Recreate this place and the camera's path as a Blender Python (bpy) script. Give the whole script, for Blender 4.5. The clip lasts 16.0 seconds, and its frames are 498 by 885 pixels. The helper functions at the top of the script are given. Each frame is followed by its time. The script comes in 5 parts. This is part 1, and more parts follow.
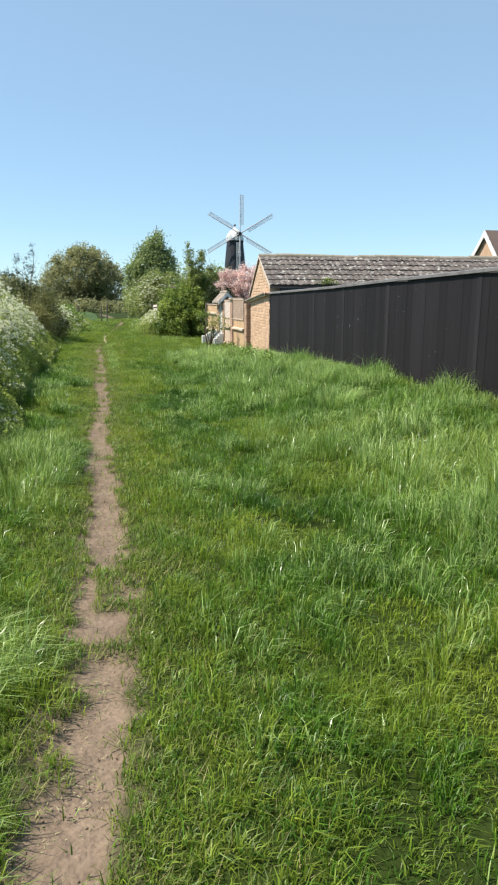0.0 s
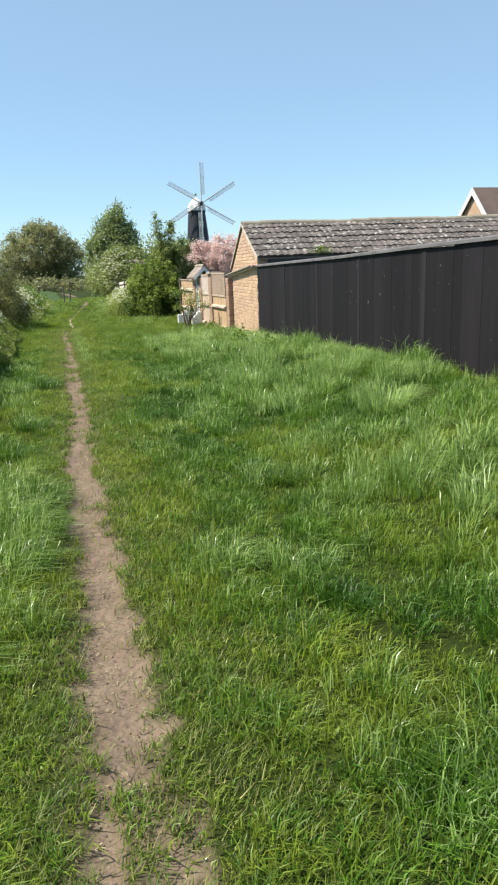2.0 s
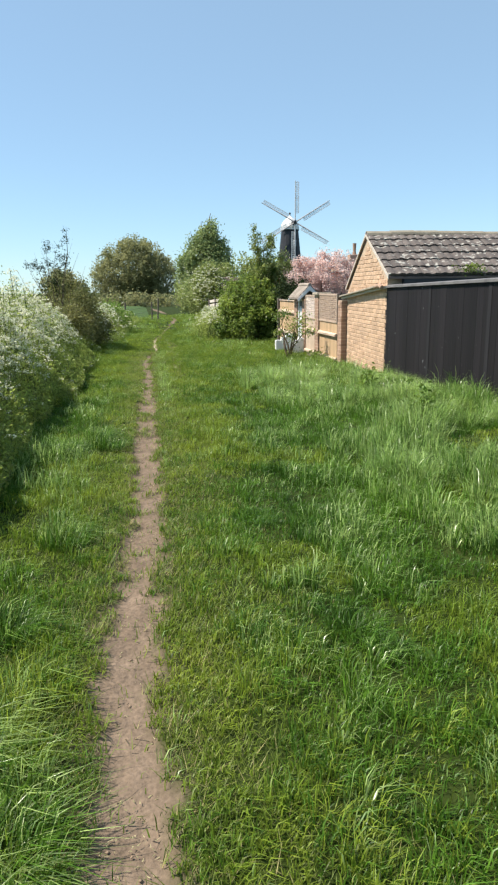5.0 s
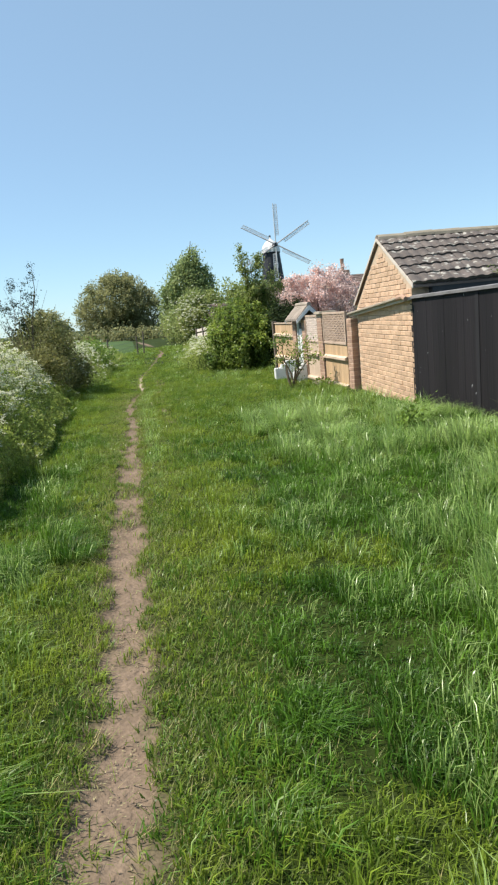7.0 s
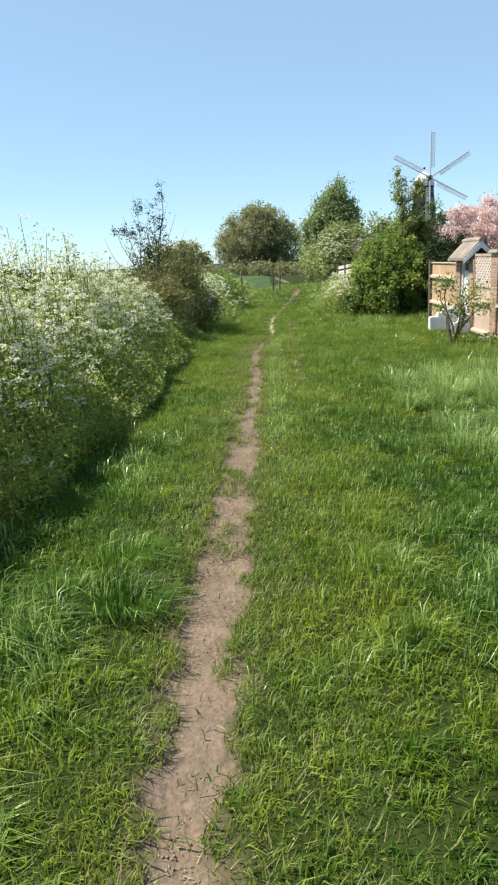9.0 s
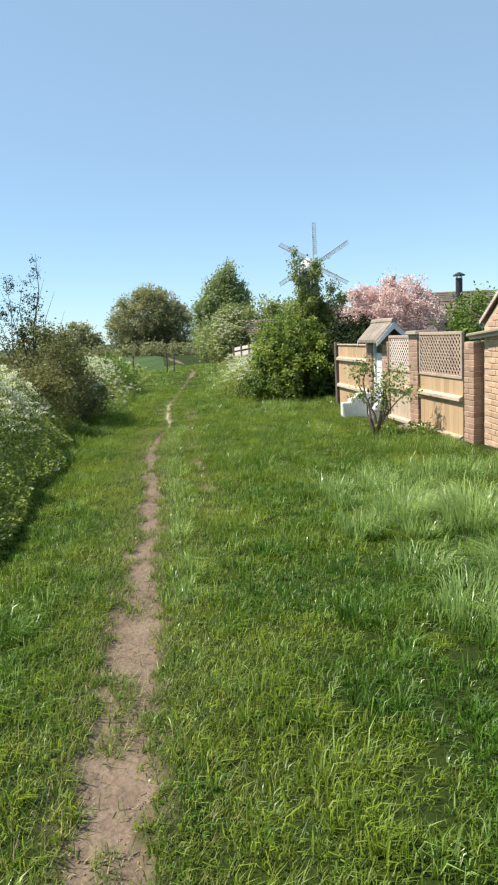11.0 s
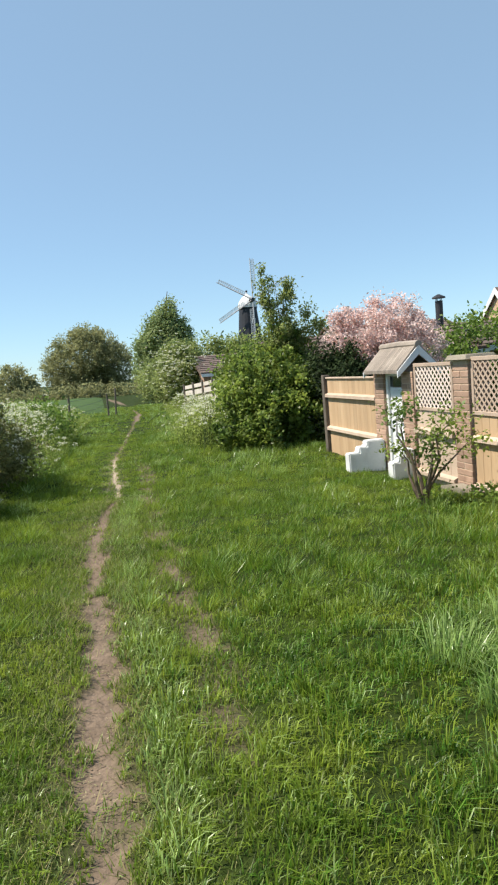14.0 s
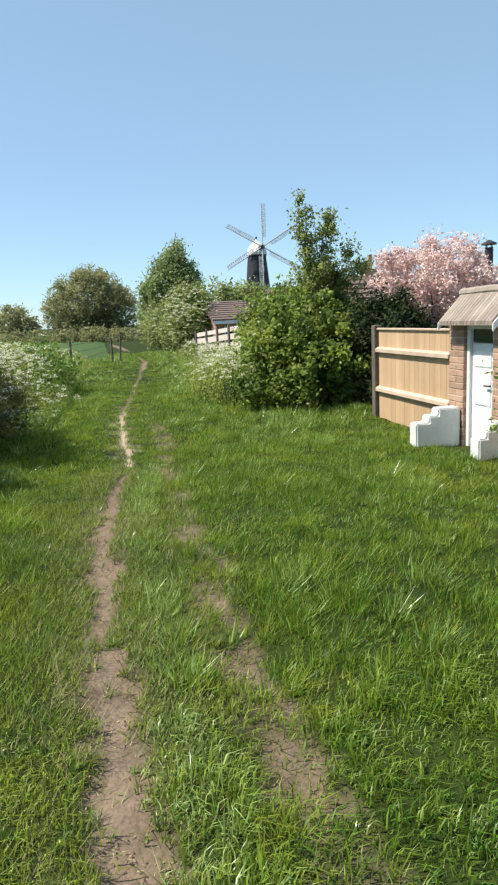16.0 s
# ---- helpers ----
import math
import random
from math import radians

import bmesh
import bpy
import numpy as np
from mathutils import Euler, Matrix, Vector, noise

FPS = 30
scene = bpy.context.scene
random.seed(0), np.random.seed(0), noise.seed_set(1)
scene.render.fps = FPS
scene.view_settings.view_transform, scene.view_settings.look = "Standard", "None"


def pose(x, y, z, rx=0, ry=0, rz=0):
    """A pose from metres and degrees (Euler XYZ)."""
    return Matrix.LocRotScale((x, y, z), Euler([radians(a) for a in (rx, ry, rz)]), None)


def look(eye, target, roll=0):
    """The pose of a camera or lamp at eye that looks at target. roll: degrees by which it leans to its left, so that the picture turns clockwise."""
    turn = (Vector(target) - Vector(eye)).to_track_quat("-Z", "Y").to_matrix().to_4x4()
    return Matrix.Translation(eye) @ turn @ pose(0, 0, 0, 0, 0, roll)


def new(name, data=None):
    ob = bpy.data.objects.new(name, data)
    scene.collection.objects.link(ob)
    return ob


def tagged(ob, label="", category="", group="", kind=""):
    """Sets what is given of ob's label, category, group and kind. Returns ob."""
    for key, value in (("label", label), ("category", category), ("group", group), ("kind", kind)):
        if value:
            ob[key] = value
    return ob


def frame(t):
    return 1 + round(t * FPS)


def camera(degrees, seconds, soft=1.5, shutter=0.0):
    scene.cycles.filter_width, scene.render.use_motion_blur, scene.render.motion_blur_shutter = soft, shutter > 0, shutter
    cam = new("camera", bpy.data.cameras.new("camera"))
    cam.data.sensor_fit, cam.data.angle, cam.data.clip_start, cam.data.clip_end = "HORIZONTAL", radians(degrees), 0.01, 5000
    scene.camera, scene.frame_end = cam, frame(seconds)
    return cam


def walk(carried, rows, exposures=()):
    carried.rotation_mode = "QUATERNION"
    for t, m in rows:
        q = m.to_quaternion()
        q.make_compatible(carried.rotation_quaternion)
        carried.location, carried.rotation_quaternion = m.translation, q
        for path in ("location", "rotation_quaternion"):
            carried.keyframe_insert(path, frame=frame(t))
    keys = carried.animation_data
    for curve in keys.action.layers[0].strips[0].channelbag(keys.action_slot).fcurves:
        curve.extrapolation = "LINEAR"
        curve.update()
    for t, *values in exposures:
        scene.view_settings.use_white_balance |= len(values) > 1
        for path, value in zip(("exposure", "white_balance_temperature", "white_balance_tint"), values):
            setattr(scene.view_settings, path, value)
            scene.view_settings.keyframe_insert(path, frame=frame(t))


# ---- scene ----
cam = camera(41.2, 16.0, soft=2.2)
PATH = [
    (0, (-0.228, 0.982, 1.529), (2.078, 10.475, -0.607), 0.03),
    (0.5, (-0.188, 1.420, 1.570), (2.472, 10.881, -0.278), -1.04),
    (1, (-0.140, 1.865, 1.625), (2.536, 11.200, -0.761), -0.63),
    (1.5, (-0.272, 2.398, 1.581), (2.238, 11.858, -0.470), -0.12),
    (2, (-0.276, 2.818, 1.605), (2.415, 12.105, -0.946), -2.35),
    (2.5, (-0.212, 3.374, 1.598), (2.450, 12.737, -0.690), -0.80),
    (3, (-0.212, 3.790, 1.595), (2.206, 13.263, -0.505), -1.05),
    (3.5, (-0.155, 4.411, 1.567), (2.470, 13.778, -0.753), -0.14),
    (4, (-0.058, 4.814, 1.650), (2.015, 14.392, -0.339), -3.28),
    (4.2, (-0.059, 5.020, 1.617), (1.584, 14.616, -0.665), -0.53),
    (6.3, (0.024, 7.320, 1.633), (1.370, 17.069, -0.142), -2.28),
    (6.5, (0.039, 7.501, 1.614), (1.532, 17.246, -0.058), -3.58),
    (7, (0.162, 8.056, 1.627), (1.804, 17.735, -0.278), -5.42),
    (7.3, (0.140, 8.307, 1.593), (2.102, 17.879, -0.534), -1.41),
    (7.5, (0.146, 8.481, 1.638), (2.019, 18.170, 0.024), -3.53),
    (8, (0.204, 8.956, 1.606), (1.672, 18.660, -0.312), -3.08),
    (8.5, (0.275, 9.444, 1.616), (0.845, 19.204, -0.484), -3.21),
    (9, (0.275, 10.029, 1.566), (-0.047, 19.668, -1.080), -3.12),
    (9.5, (0.300, 10.508, 1.551), (0.412, 20.346, -0.237), -2.84),
    (9.7, (0.309, 10.683, 1.594), (0.854, 20.543, 0.019), -2.80),
    (11.8, (0.173, 12.922, 1.629), (1.616, 22.682, -0.002), -2.71),
    (12, (0.141, 13.211, 1.637), (1.655, 22.956, -0.022), -2.31),
    (12.5, (0.205, 13.651, 1.614), (2.150, 23.311, -0.088), -4.07),
    (13, (0.204, 14.111, 1.590), (2.108, 23.801, 0.017), -2.08),
    (13.5, (0.170, 14.506, 1.648), (2.344, 24.191, 0.430), -1.94),
    (14, (0.244, 15.154, 1.587), (2.435, 24.847, 0.471), -4.93),
    (14.5, (0.229, 15.560, 1.569), (2.543, 25.123, -0.218), -0.93),
    (14.6, (0.192, 15.650, 1.582), (2.335, 25.206, -0.441), 0.12),
    (15, (0.176, 16.038, 1.610), (2.394, 25.649, -0.033), -2.00),
    (15.5, (0.170, 16.538, 1.599), (1.764, 26.258, -0.123), -4.96),
    (16, (0.170, 17.055, 1.529), (2.292, 26.653, -0.310), -2.65),
]
walk(cam, [(t, look(eye, target, roll)) for t, eye, target, roll in PATH], [(0.0, 0.57), (4.2, 0.57), (6.5, 0.5), (8.0, 0.52), (9.0, 0.60), (9.7, 0.62), (12.0, 0.5), (14.5, 0.46), (16.0, 0.53)])

# ---- light ----
SUN = Vector((-0.57, 0.08, 0.82)).normalized()
world = bpy.data.worlds.new("sky")
scene.world = world
world.use_nodes = True
wn = world.node_tree.nodes
sky = wn.new("ShaderNodeTexSky")
sky.sky_type = "NISHITA"
sky.sun_disc = False
sky.sun_elevation = math.asin(SUN.z)
sky.sun_rotation = math.atan2(SUN.x, SUN.y)
sky.air_density, sky.dust_density, sky.ozone_density = 0.8, 0.2, 3.5
wn["Background"].inputs[1].default_value = 0.115
tint = wn.new("ShaderNodeMix")
tint.data_type, tint.blend_type = "RGBA", "MULTIPLY"
tint.inputs["Factor"].default_value = 1.0
tint.inputs["B"].default_value = (0.87, 1.0, 0.99, 1)
world.node_tree.links.new(sky.outputs[0], tint.inputs["A"])
haze = wn.new("ShaderNodeMix")
haze.data_type = "RGBA"
haze.inputs["Factor"].default_value = 0.4
haze.inputs["B"].default_value = (3.5, 4.95, 6.2, 1)
world.node_tree.links.new(tint.outputs["Result"], haze.inputs["A"])
world.node_tree.links.new(haze.outputs["Result"], wn["Background"].inputs[0])
sun = new("sun", bpy.data.lights.new("sun", "SUN"))
sun.data.energy, sun.data.angle, sun.data.color = 5.0, radians(0.5), (1.0, 0.93, 0.82)
sun.matrix_world = look(SUN * 50, (0, 0, 0))


# ---- materials ----
def material(name, col, col2=None, rough=0.8, scale=8.0, fine=60.0, bump=0.2, metal=0.0, island=0.0, obj=0.0,
             trans=0.0, stretch=(1, 1, 1), spec=0.4, spots=None, contrast=1.0):
    """A procedural surface: two colours mixed by coarse and fine noise, with optional variation by piece, spots and translucency."""
    m = bpy.data.materials.new(name)
    m.use_nodes = True
    n, l = m.node_tree.nodes, m.node_tree.links
    bsdf = n["Principled BSDF"]
    col2 = col2 or tuple(c * 0.65 for c in col)
    tc = n.new("ShaderNodeTexCoord")
    mp = n.new("ShaderNodeMapping")
    mp.inputs["Scale"].default_value = stretch
    geo = n.new("ShaderNodeNewGeometry")
    l.new(geo.outputs["Position"], mp.inputs[0])
    a = n.new("ShaderNodeTexNoise")
    a.inputs["Scale"].default_value, a.inputs["Detail"].default_value = scale, 4
    b = n.new("ShaderNodeTexNoise")
    b.inputs["Scale"].default_value, b.inputs["Detail"].default_value = fine, 3
    l.new(mp.outputs[0], a.inputs["Vector"])
    l.new(mp.outputs[0], b.inputs["Vector"])
    add = n.new("ShaderNodeMath")
    add.operation = "MULTIPLY_ADD"
    add.inputs[1].default_value = 0.4
    l.new(b.outputs[0], add.inputs[0])
    l.new(a.outputs[0], add.inputs[2])
    ramp = n.new("ShaderNodeMapRange")
    ramp.inputs["From Min"].default_value = 0.7 - 0.25 / contrast
    ramp.inputs["From Max"].default_value = 0.7 + 0.25 / contrast
    l.new(add.outputs[0], ramp.inputs[0])
    mix = n.new("ShaderNodeMix")
    mix.data_type = "RGBA"
    mix.inputs["A"].default_value, mix.inputs["B"].default_value = (*col2, 1), (*col, 1)
    l.new(ramp.outputs[0], mix.inputs["Factor"])
    out = mix.outputs["Result"]
    if island or obj:
        hsv = n.new("ShaderNodeHueSaturation")
        mr = n.new("ShaderNodeMapRange")
        k = island or obj
        mr.inputs["To Min"].default_value, mr.inputs["To Max"].default_value = 1 - k, 1 + k
        if island:
            l.new(geo.outputs["Random Per Island"], mr.inputs[0])
        else:
            oi = n.new("ShaderNodeObjectInfo")
            l.new(oi.outputs["Random"], mr.inputs[0])
        l.new(mr.outputs[0], hsv.inputs["Value"])
        l.new(out, hsv.inputs["Color"])
        out = hsv.outputs[0]
    if spots:
        sc, thr, c3 = spots
        s = n.new("ShaderNodeTexNoise")
        s.inputs["Scale"].default_value, s.inputs["Detail"].default_value = sc, 2
        l.new(geo.outputs["Position"], s.inputs["Vector"])
        sr = n.new("ShaderNodeMapRange")
        sr.inputs["From Min"].default_value, sr.inputs["From Max"].default_value = thr, thr + 0.06
        l.new(s.outputs[0], sr.inputs[0])
        m2 = n.new("ShaderNodeMix")
        m2.data_type = "RGBA"
        m2.inputs["B"].default_value = (*c3, 1)
        l.new(sr.outputs[0], m2.inputs["Factor"])
        l.new(out, m2.inputs["A"])
        out = m2.outputs["Result"]
    l.new(out, bsdf.inputs["Base Color"])
    bsdf.inputs["Roughness"].default_value = rough
    bsdf.inputs["Metallic"].default_value = metal
    bsdf.inputs["Specular IOR Level"].default_value = spec
    if bump:
        bp = n.new("ShaderNodeBump")
        bp.inputs["Strength"].default_value, bp.inputs["Distance"].default_value = bump, 0.01
        l.new(b.outputs[0], bp.inputs["Height"])
        l.new(bp.outputs[0], bsdf.inputs["Normal"])
    if trans:
        t = n.new("ShaderNodeBsdfTranslucent")
        l.new(out, t.inputs[0])
        ms = n.new("ShaderNodeMixShader")
        ms.inputs[0].default_value = trans
        l.new(bsdf.outputs[0], ms.inputs[1])
        l.new(t.outputs[0], ms.inputs[2])
        l.new(ms.outputs[0], n["Material Output"].inputs[0])
    return m


M_GRASS_LUSH = material("lush_blades", (0.125, 0.25, 0.023), (0.05, 0.125, 0.013), 0.4, 1.4, 5, 0, island=0.5, trans=0.4, contrast=1.3, spec=0.35)
M_GRASS = material("grass_blades", (0.285, 0.36, 0.042), (0.13, 0.22, 0.024), 0.42, 1.1, 4, 0, island=0.5, trans=0.5, contrast=1.3, spec=0.32)
# base colour lifted to carry the sky and sun sheen on bent blades
M_GRASS_SHEEN = material("sheen_pale_blades", (0.45, 0.58, 0.20), (0.24, 0.38, 0.09), 0.28, 0.9, 5, 0, island=0.45, trans=0.5, spec=0.65)
M_WEED = material("verge_leaves", (0.40, 0.46, 0.11), (0.22, 0.30, 0.06), 0.5, 1.5, 9, 0, island=0.4, trans=0.6)
M_LEAF_BRIGHT = material("bright_green_leaves", (0.31, 0.385, 0.07), (0.10, 0.165, 0.035), 0.42, 1.6, 6, 0, island=0.5, trans=0.5, contrast=1.4)
M_LEAF = material("green_leaves", (0.24, 0.33, 0.06), (0.12, 0.21, 0.035), 0.5, 1.5, 9, 0, island=0.4, trans=0.45)
# dark leaves, lowered further so the ivy's shade sits in the colour
M_LEAF_DARK_SHADED = material("dark_and_shaded_leaves", (0.05, 0.075, 0.025), (0.022, 0.035, 0.014), 0.7, 1.5, 9, 0, island=0.4, trans=0.15, spec=0.12)
M_LEAF_OLIVE = material("olive_leaves", (0.36, 0.36, 0.17), (0.27, 0.28, 0.13), 0.6, 0.25, 2, 0, island=0.25, trans=0.6)
M_LEAF_SOFT = material("soft_olive_leaves", (0.36, 0.40, 0.13), (0.18, 0.235, 0.07), 0.55, 1.0, 5, 0, island=0.4, trans=0.5)
M_LEAF_BROWN = material("brownish_leaves", (0.28, 0.26, 0.09), (0.125, 0.155, 0.05), 0.55, 1.5, 9, 0, island=0.45, trans=0.4)
M_CONIFER = material("conifer_leaves", (0.37, 0.43, 0.17), (0.23, 0.30, 0.12), 0.55, 0.5, 4, 0, island=0.3, trans=0.5)
M_PETAL = material("white_petals", (0.85, 0.84, 0.68), (0.74, 0.74, 0.54), 0.7, 3, 20, 0, island=0.1, trans=0.55)
M_PINK = material("pink_blossom", (0.86, 0.70, 0.64), (0.78, 0.56, 0.51), 0.7, 1.5, 12, 0, island=0.22, trans=0.3)
M_STEM = material("green_stems", (0.12, 0.17, 0.05), (0.08, 0.10, 0.03), 0.7, 6, 40, 0)
M_BARK = material("bark", (0.20, 0.15, 0.10), (0.09, 0.07, 0.05), 0.9, 9, 60, 0.6)
M_BRICK = material("yellow_brick", (0.60, 0.41, 0.275), (0.47, 0.31, 0.20), 0.9, 7, 70, 0.4, obj=0.16)
M_BRICK_RED = material("brown_brick", (0.44, 0.29, 0.21), (0.31, 0.195, 0.135), 0.9, 7, 70, 0.4, obj=0.2)
M_MORTAR = material("mortar", (0.56, 0.43, 0.31), (0.45, 0.33, 0.23), 0.95, 6, 90, 0.5)
M_TILE = material("weathered_tile", (0.165, 0.137, 0.12), (0.085, 0.07, 0.063), 0.9, 5, 45, 0.5, obj=0.2, spots=(9, 0.585, (0.36, 0.34, 0.30)))
M_TILE_FAR = material("brown_roof_tile", (0.19, 0.135, 0.11), (0.12, 0.085, 0.07), 0.85, 1.5, 14, 0.4, obj=0.12)
M_BLACK = material("black_stained_boards", (0.0175, 0.0145, 0.0165), (0.011, 0.0095, 0.011), 0.75, 3, 25, 0.35, obj=0.22,
                   stretch=(1, 1, 0.12), spec=0.2, spots=(13, 0.725, (0.22, 0.22, 0.23)))
M_CAPPING = material("grey_capping", (0.20, 0.19, 0.19), (0.10, 0.095, 0.095), 0.8, 5, 60, 0.3)
M_WOOD = material("golden_fence_wood", (0.54, 0.375, 0.225), (0.42, 0.28, 0.16), 0.8, 5, 50, 0.3, obj=0.12, stretch=(1, 1, 0.1))
M_WOOD_PALE = material("weathered_pale_wood", (0.60, 0.465, 0.35), (0.48, 0.36, 0.265), 0.85, 6, 60, 0.3, obj=0.1)
M_LATTICE = material("lattice_wood", (0.50, 0.38, 0.29), (0.38, 0.28, 0.21), 0.85, 6, 60, 0.2)
M_LATTICE_PALE = material("bleached_lattice", (0.74, 0.63, 0.55), (0.60, 0.50, 0.42), 0.85, 6, 60, 0.2)
M_VERGE = material("pale_verge_mortar", (0.62, 0.56, 0.49), (0.48, 0.42, 0.36), 0.9, 8, 60, 0.4)
M_WHITE = material("white_paint", (0.80, 0.80, 0.79), (0.68, 0.68, 0.66), 0.55, 4, 50, 0.1)
M_RENDER = material("white_render", (0.78, 0.78, 0.76), (0.58, 0.58, 0.56), 0.9, 5, 70, 0.4)
M_STONE = material("cap_stone", (0.34, 0.29, 0.22), (0.22, 0.19, 0.14), 0.9, 6, 60, 0.5)
M_THATCH = material("weathered_shingle", (0.35, 0.29, 0.235), (0.22, 0.18, 0.145), 0.9, 5, 60, 0.4, obj=0.15)
# iron parts; its near-black also stands in for shade below eaves
M_IRON_AND_SHADE = material("dark_pipe_and_shade", (0.045, 0.042, 0.045), (0.025, 0.025, 0.027), 0.5, 6, 60, 0.1)
# black tar with the bluish haze of distance mixed into its colour
M_TAR_HAZED = material("hazed_tarred_brick", (0.030, 0.032, 0.040), (0.018, 0.019, 0.024), 0.6, 0.6, 6, 0.2)
M_SAIL = material("white_sail_wood", (0.70, 0.69, 0.69), (0.56, 0.55, 0.56), 0.7, 1, 6, 0)
M_STOCK = material("sail_stock_wood", (0.50, 0.45, 0.44), (0.4, 0.36, 0.35), 0.8, 1, 6, 0)
M_CREAM = material("cream_wall", (0.58, 0.47, 0.33), (0.48, 0.38, 0.26), 0.9, 2, 20, 0.2)
M_GLASS = material("dark_window_glass", (0.03, 0.035, 0.04), (0.02, 0.02, 0.025), 0.08, 2, 10, 0, spec=0.6)
M_POST = material("grey_weathered_post", (0.17, 0.14, 0.11), (0.09, 0.075, 0.06), 0.9, 9, 60, 0.5)


# ---- mesh helpers ----
def mesh_of(name, verts, faces, mat, smooth=False):
    me = bpy.data.meshes.new(name)
    me.from_pydata([tuple(v) for v in verts], [], faces)
    me.materials.append(mat)
    if smooth:
        me.shade_smooth()
    me.update()
    return me


def fast_mesh(name, verts, quads, tris, mat):
    """A large mesh from arrays of vertices, quads and triangles."""
    me = bpy.data.meshes.new(name)
    nq, nt = len(quads), len(tris)
    me.vertices.add(len(verts))
    me.vertices.foreach_set("co", np.ascontiguousarray(verts, np.float32).ravel())
    me.loops.add(nq * 4 + nt * 3)
    idx = np.concatenate([np.asarray(quads, np.int32).ravel(), np.asarray(tris, np.int32).ravel()])
    me.loops.foreach_set("vertex_index", idx.astype(np.int32))
    me.polygons.add(nq + nt)
    start = np.concatenate([np.arange(nq) * 4, nq * 4 + np.arange(nt) * 3]).astype(np.int32)
    me.polygons.foreach_set("loop_start", start)
    me.materials.append(mat)
    me.update(calc_edges=True)
    return me


def part(name, bm, mat, parent=None, label=""):
    """Links a bmesh (or a mesh) as one object under a thing."""
    if isinstance(bm, bmesh.types.BMesh):
        me = bpy.data.meshes.new(name)
        bmesh.ops.recalc_face_normals(bm, faces=bm.faces[:])
        bm.to_mesh(me)
        bm.free()
        me.materials.append(mat)
    else:
        me = bm
    ob = new(name, me)
    if parent:
        ob.parent = parent
    if label:
        ob["label"] = label
    return ob


def thing(name, m=None, label="", category="", group="", kind=""):
    ob = new(name)
    ob.empty_display_size = 0.1
    if m is not None:
        ob.matrix_world = m
    return tagged(ob, label, category, group, kind)


def box(x0, x1, y0, y1, z0, z1, bevel=0.0, bm=None):
    own = bmesh.new()
    bmesh.ops.create_cube(own, size=1)
    for v in own.verts:
        v.co = Vector(((x0 + x1) / 2 + v.co.x * (x1 - x0), (y0 + y1) / 2 + v.co.y * (y1 - y0), (z0 + z1) / 2 + v.co.z * (z1 - z0)))
    if bevel:
        bmesh.ops.bevel(own, geom=own.edges[:], offset=bevel, segments=1, affect="EDGES")
    if bm is None:
        return own
    tmp = bpy.data.meshes.new("tmp")
    own.to_mesh(tmp)
    own.free()
    bm.from_mesh(tmp)
    bpy.data.meshes.remove(tmp)
    return bm


def tube(points, radii, sides=7, bm=None):
    """A tapered tube along points."""
    bm = bm or bmesh.new()
    rings = []
    pts = [Vector(p) for p in points]
    for i, p in enumerate(pts):
        d = (pts[min(i + 1, len(pts) - 1)] - pts[max(i - 1, 0)]).normalized()
        u = d.cross(Vector((0.31, 0.95, 0.05))).normalized()
        v = d.cross(u)
        rings.append([bm.verts.new(p + (u * math.cos(k * math.tau / sides) + v * math.sin(k * math.tau / sides)) * radii[i]) for k in range(sides)])
    for a, b in zip(rings, rings[1:]):
        for k in range(sides):
            bm.faces.new((a[k], a[(k + 1) % sides], b[(k + 1) % sides], b[k]))
    bm.faces.new(rings[0][::-1])
    bm.faces.new(rings[-1])
    return bm


def prism(outline, axis, a0, a1, bm=None):
    """A closed outline of (u, v) pairs pulled along an axis: for 'x' u=y, v=z; for 'y' u=x, v=z; for 'z' u=x, v=y."""
    bm = bm or bmesh.new()
    at = {"x": lambda u, v, a: (a, u, v), "y": lambda u, v, a: (u, a, v), "z": lambda u, v, a: (u, v, a)}[axis]
    lo = [bm.verts.new(at(u, v, a0)) for u, v in outline]
    hi = [bm.verts.new(at(u, v, a1)) for u, v in outline]
    n = len(outline)
    for i in range(n):
        bm.faces.new((lo[i], lo[(i + 1) % n], hi[(i + 1) % n], hi[i]))
    bm.faces.new(lo[::-1])
    bm.faces.new(hi)
    return bm


RNG = np.random.default_rng(7)


def vnoise(x, y, cell, seed):
    """Smooth value noise on a plane, 0 to 1."""
    tab = np.random.default_rng(seed).random((64, 64))
    u, v = np.asarray(x) / cell + 1000, np.asarray(y) / cell + 1000
    i, j = np.floor(u).astype(int), np.floor(v).astype(int)
    a, b = u - i, v - j
    a, b = a * a * (3 - 2 * a), b * b * (3 - 2 * b)
    g = lambda p, q: tab[p % 64, q % 64]
    return (g(i, j) * (1 - a) + g(i + 1, j) * a) * (1 - b) + (g(i, j + 1) * (1 - a) + g(i + 1, j + 1) * a) * b


def sstep(x):
    x = np.clip(x, 0, 1)
    return x * x * (3 - 2 * x)


# ---- ground ----
PATH_Y = [-6, 2.7, 3.4, 4.8, 5.8, 6.6, 8.2, 9.1, 10, 11, 15, 16.3, 18, 21.5, 22.7, 23.5, 24, 25.3, 28.4, 30.7, 34.7, 45, 60, 80, 120]
PATH_X = [-0.6, -0.33, -0.29, -0.19, -0.19, -0.16, -0.14, -0.12, -0.07, -0.03, -0.01, 0.05, 0.08, 0.09, 0.15, 0.24, 0.4, 0.42, 0.47, 0.73, 1.13, 2.1, 2.3, 2.1, 1.5]


def path_x(y):
    return np.interp(y, PATH_Y, PATH_X)


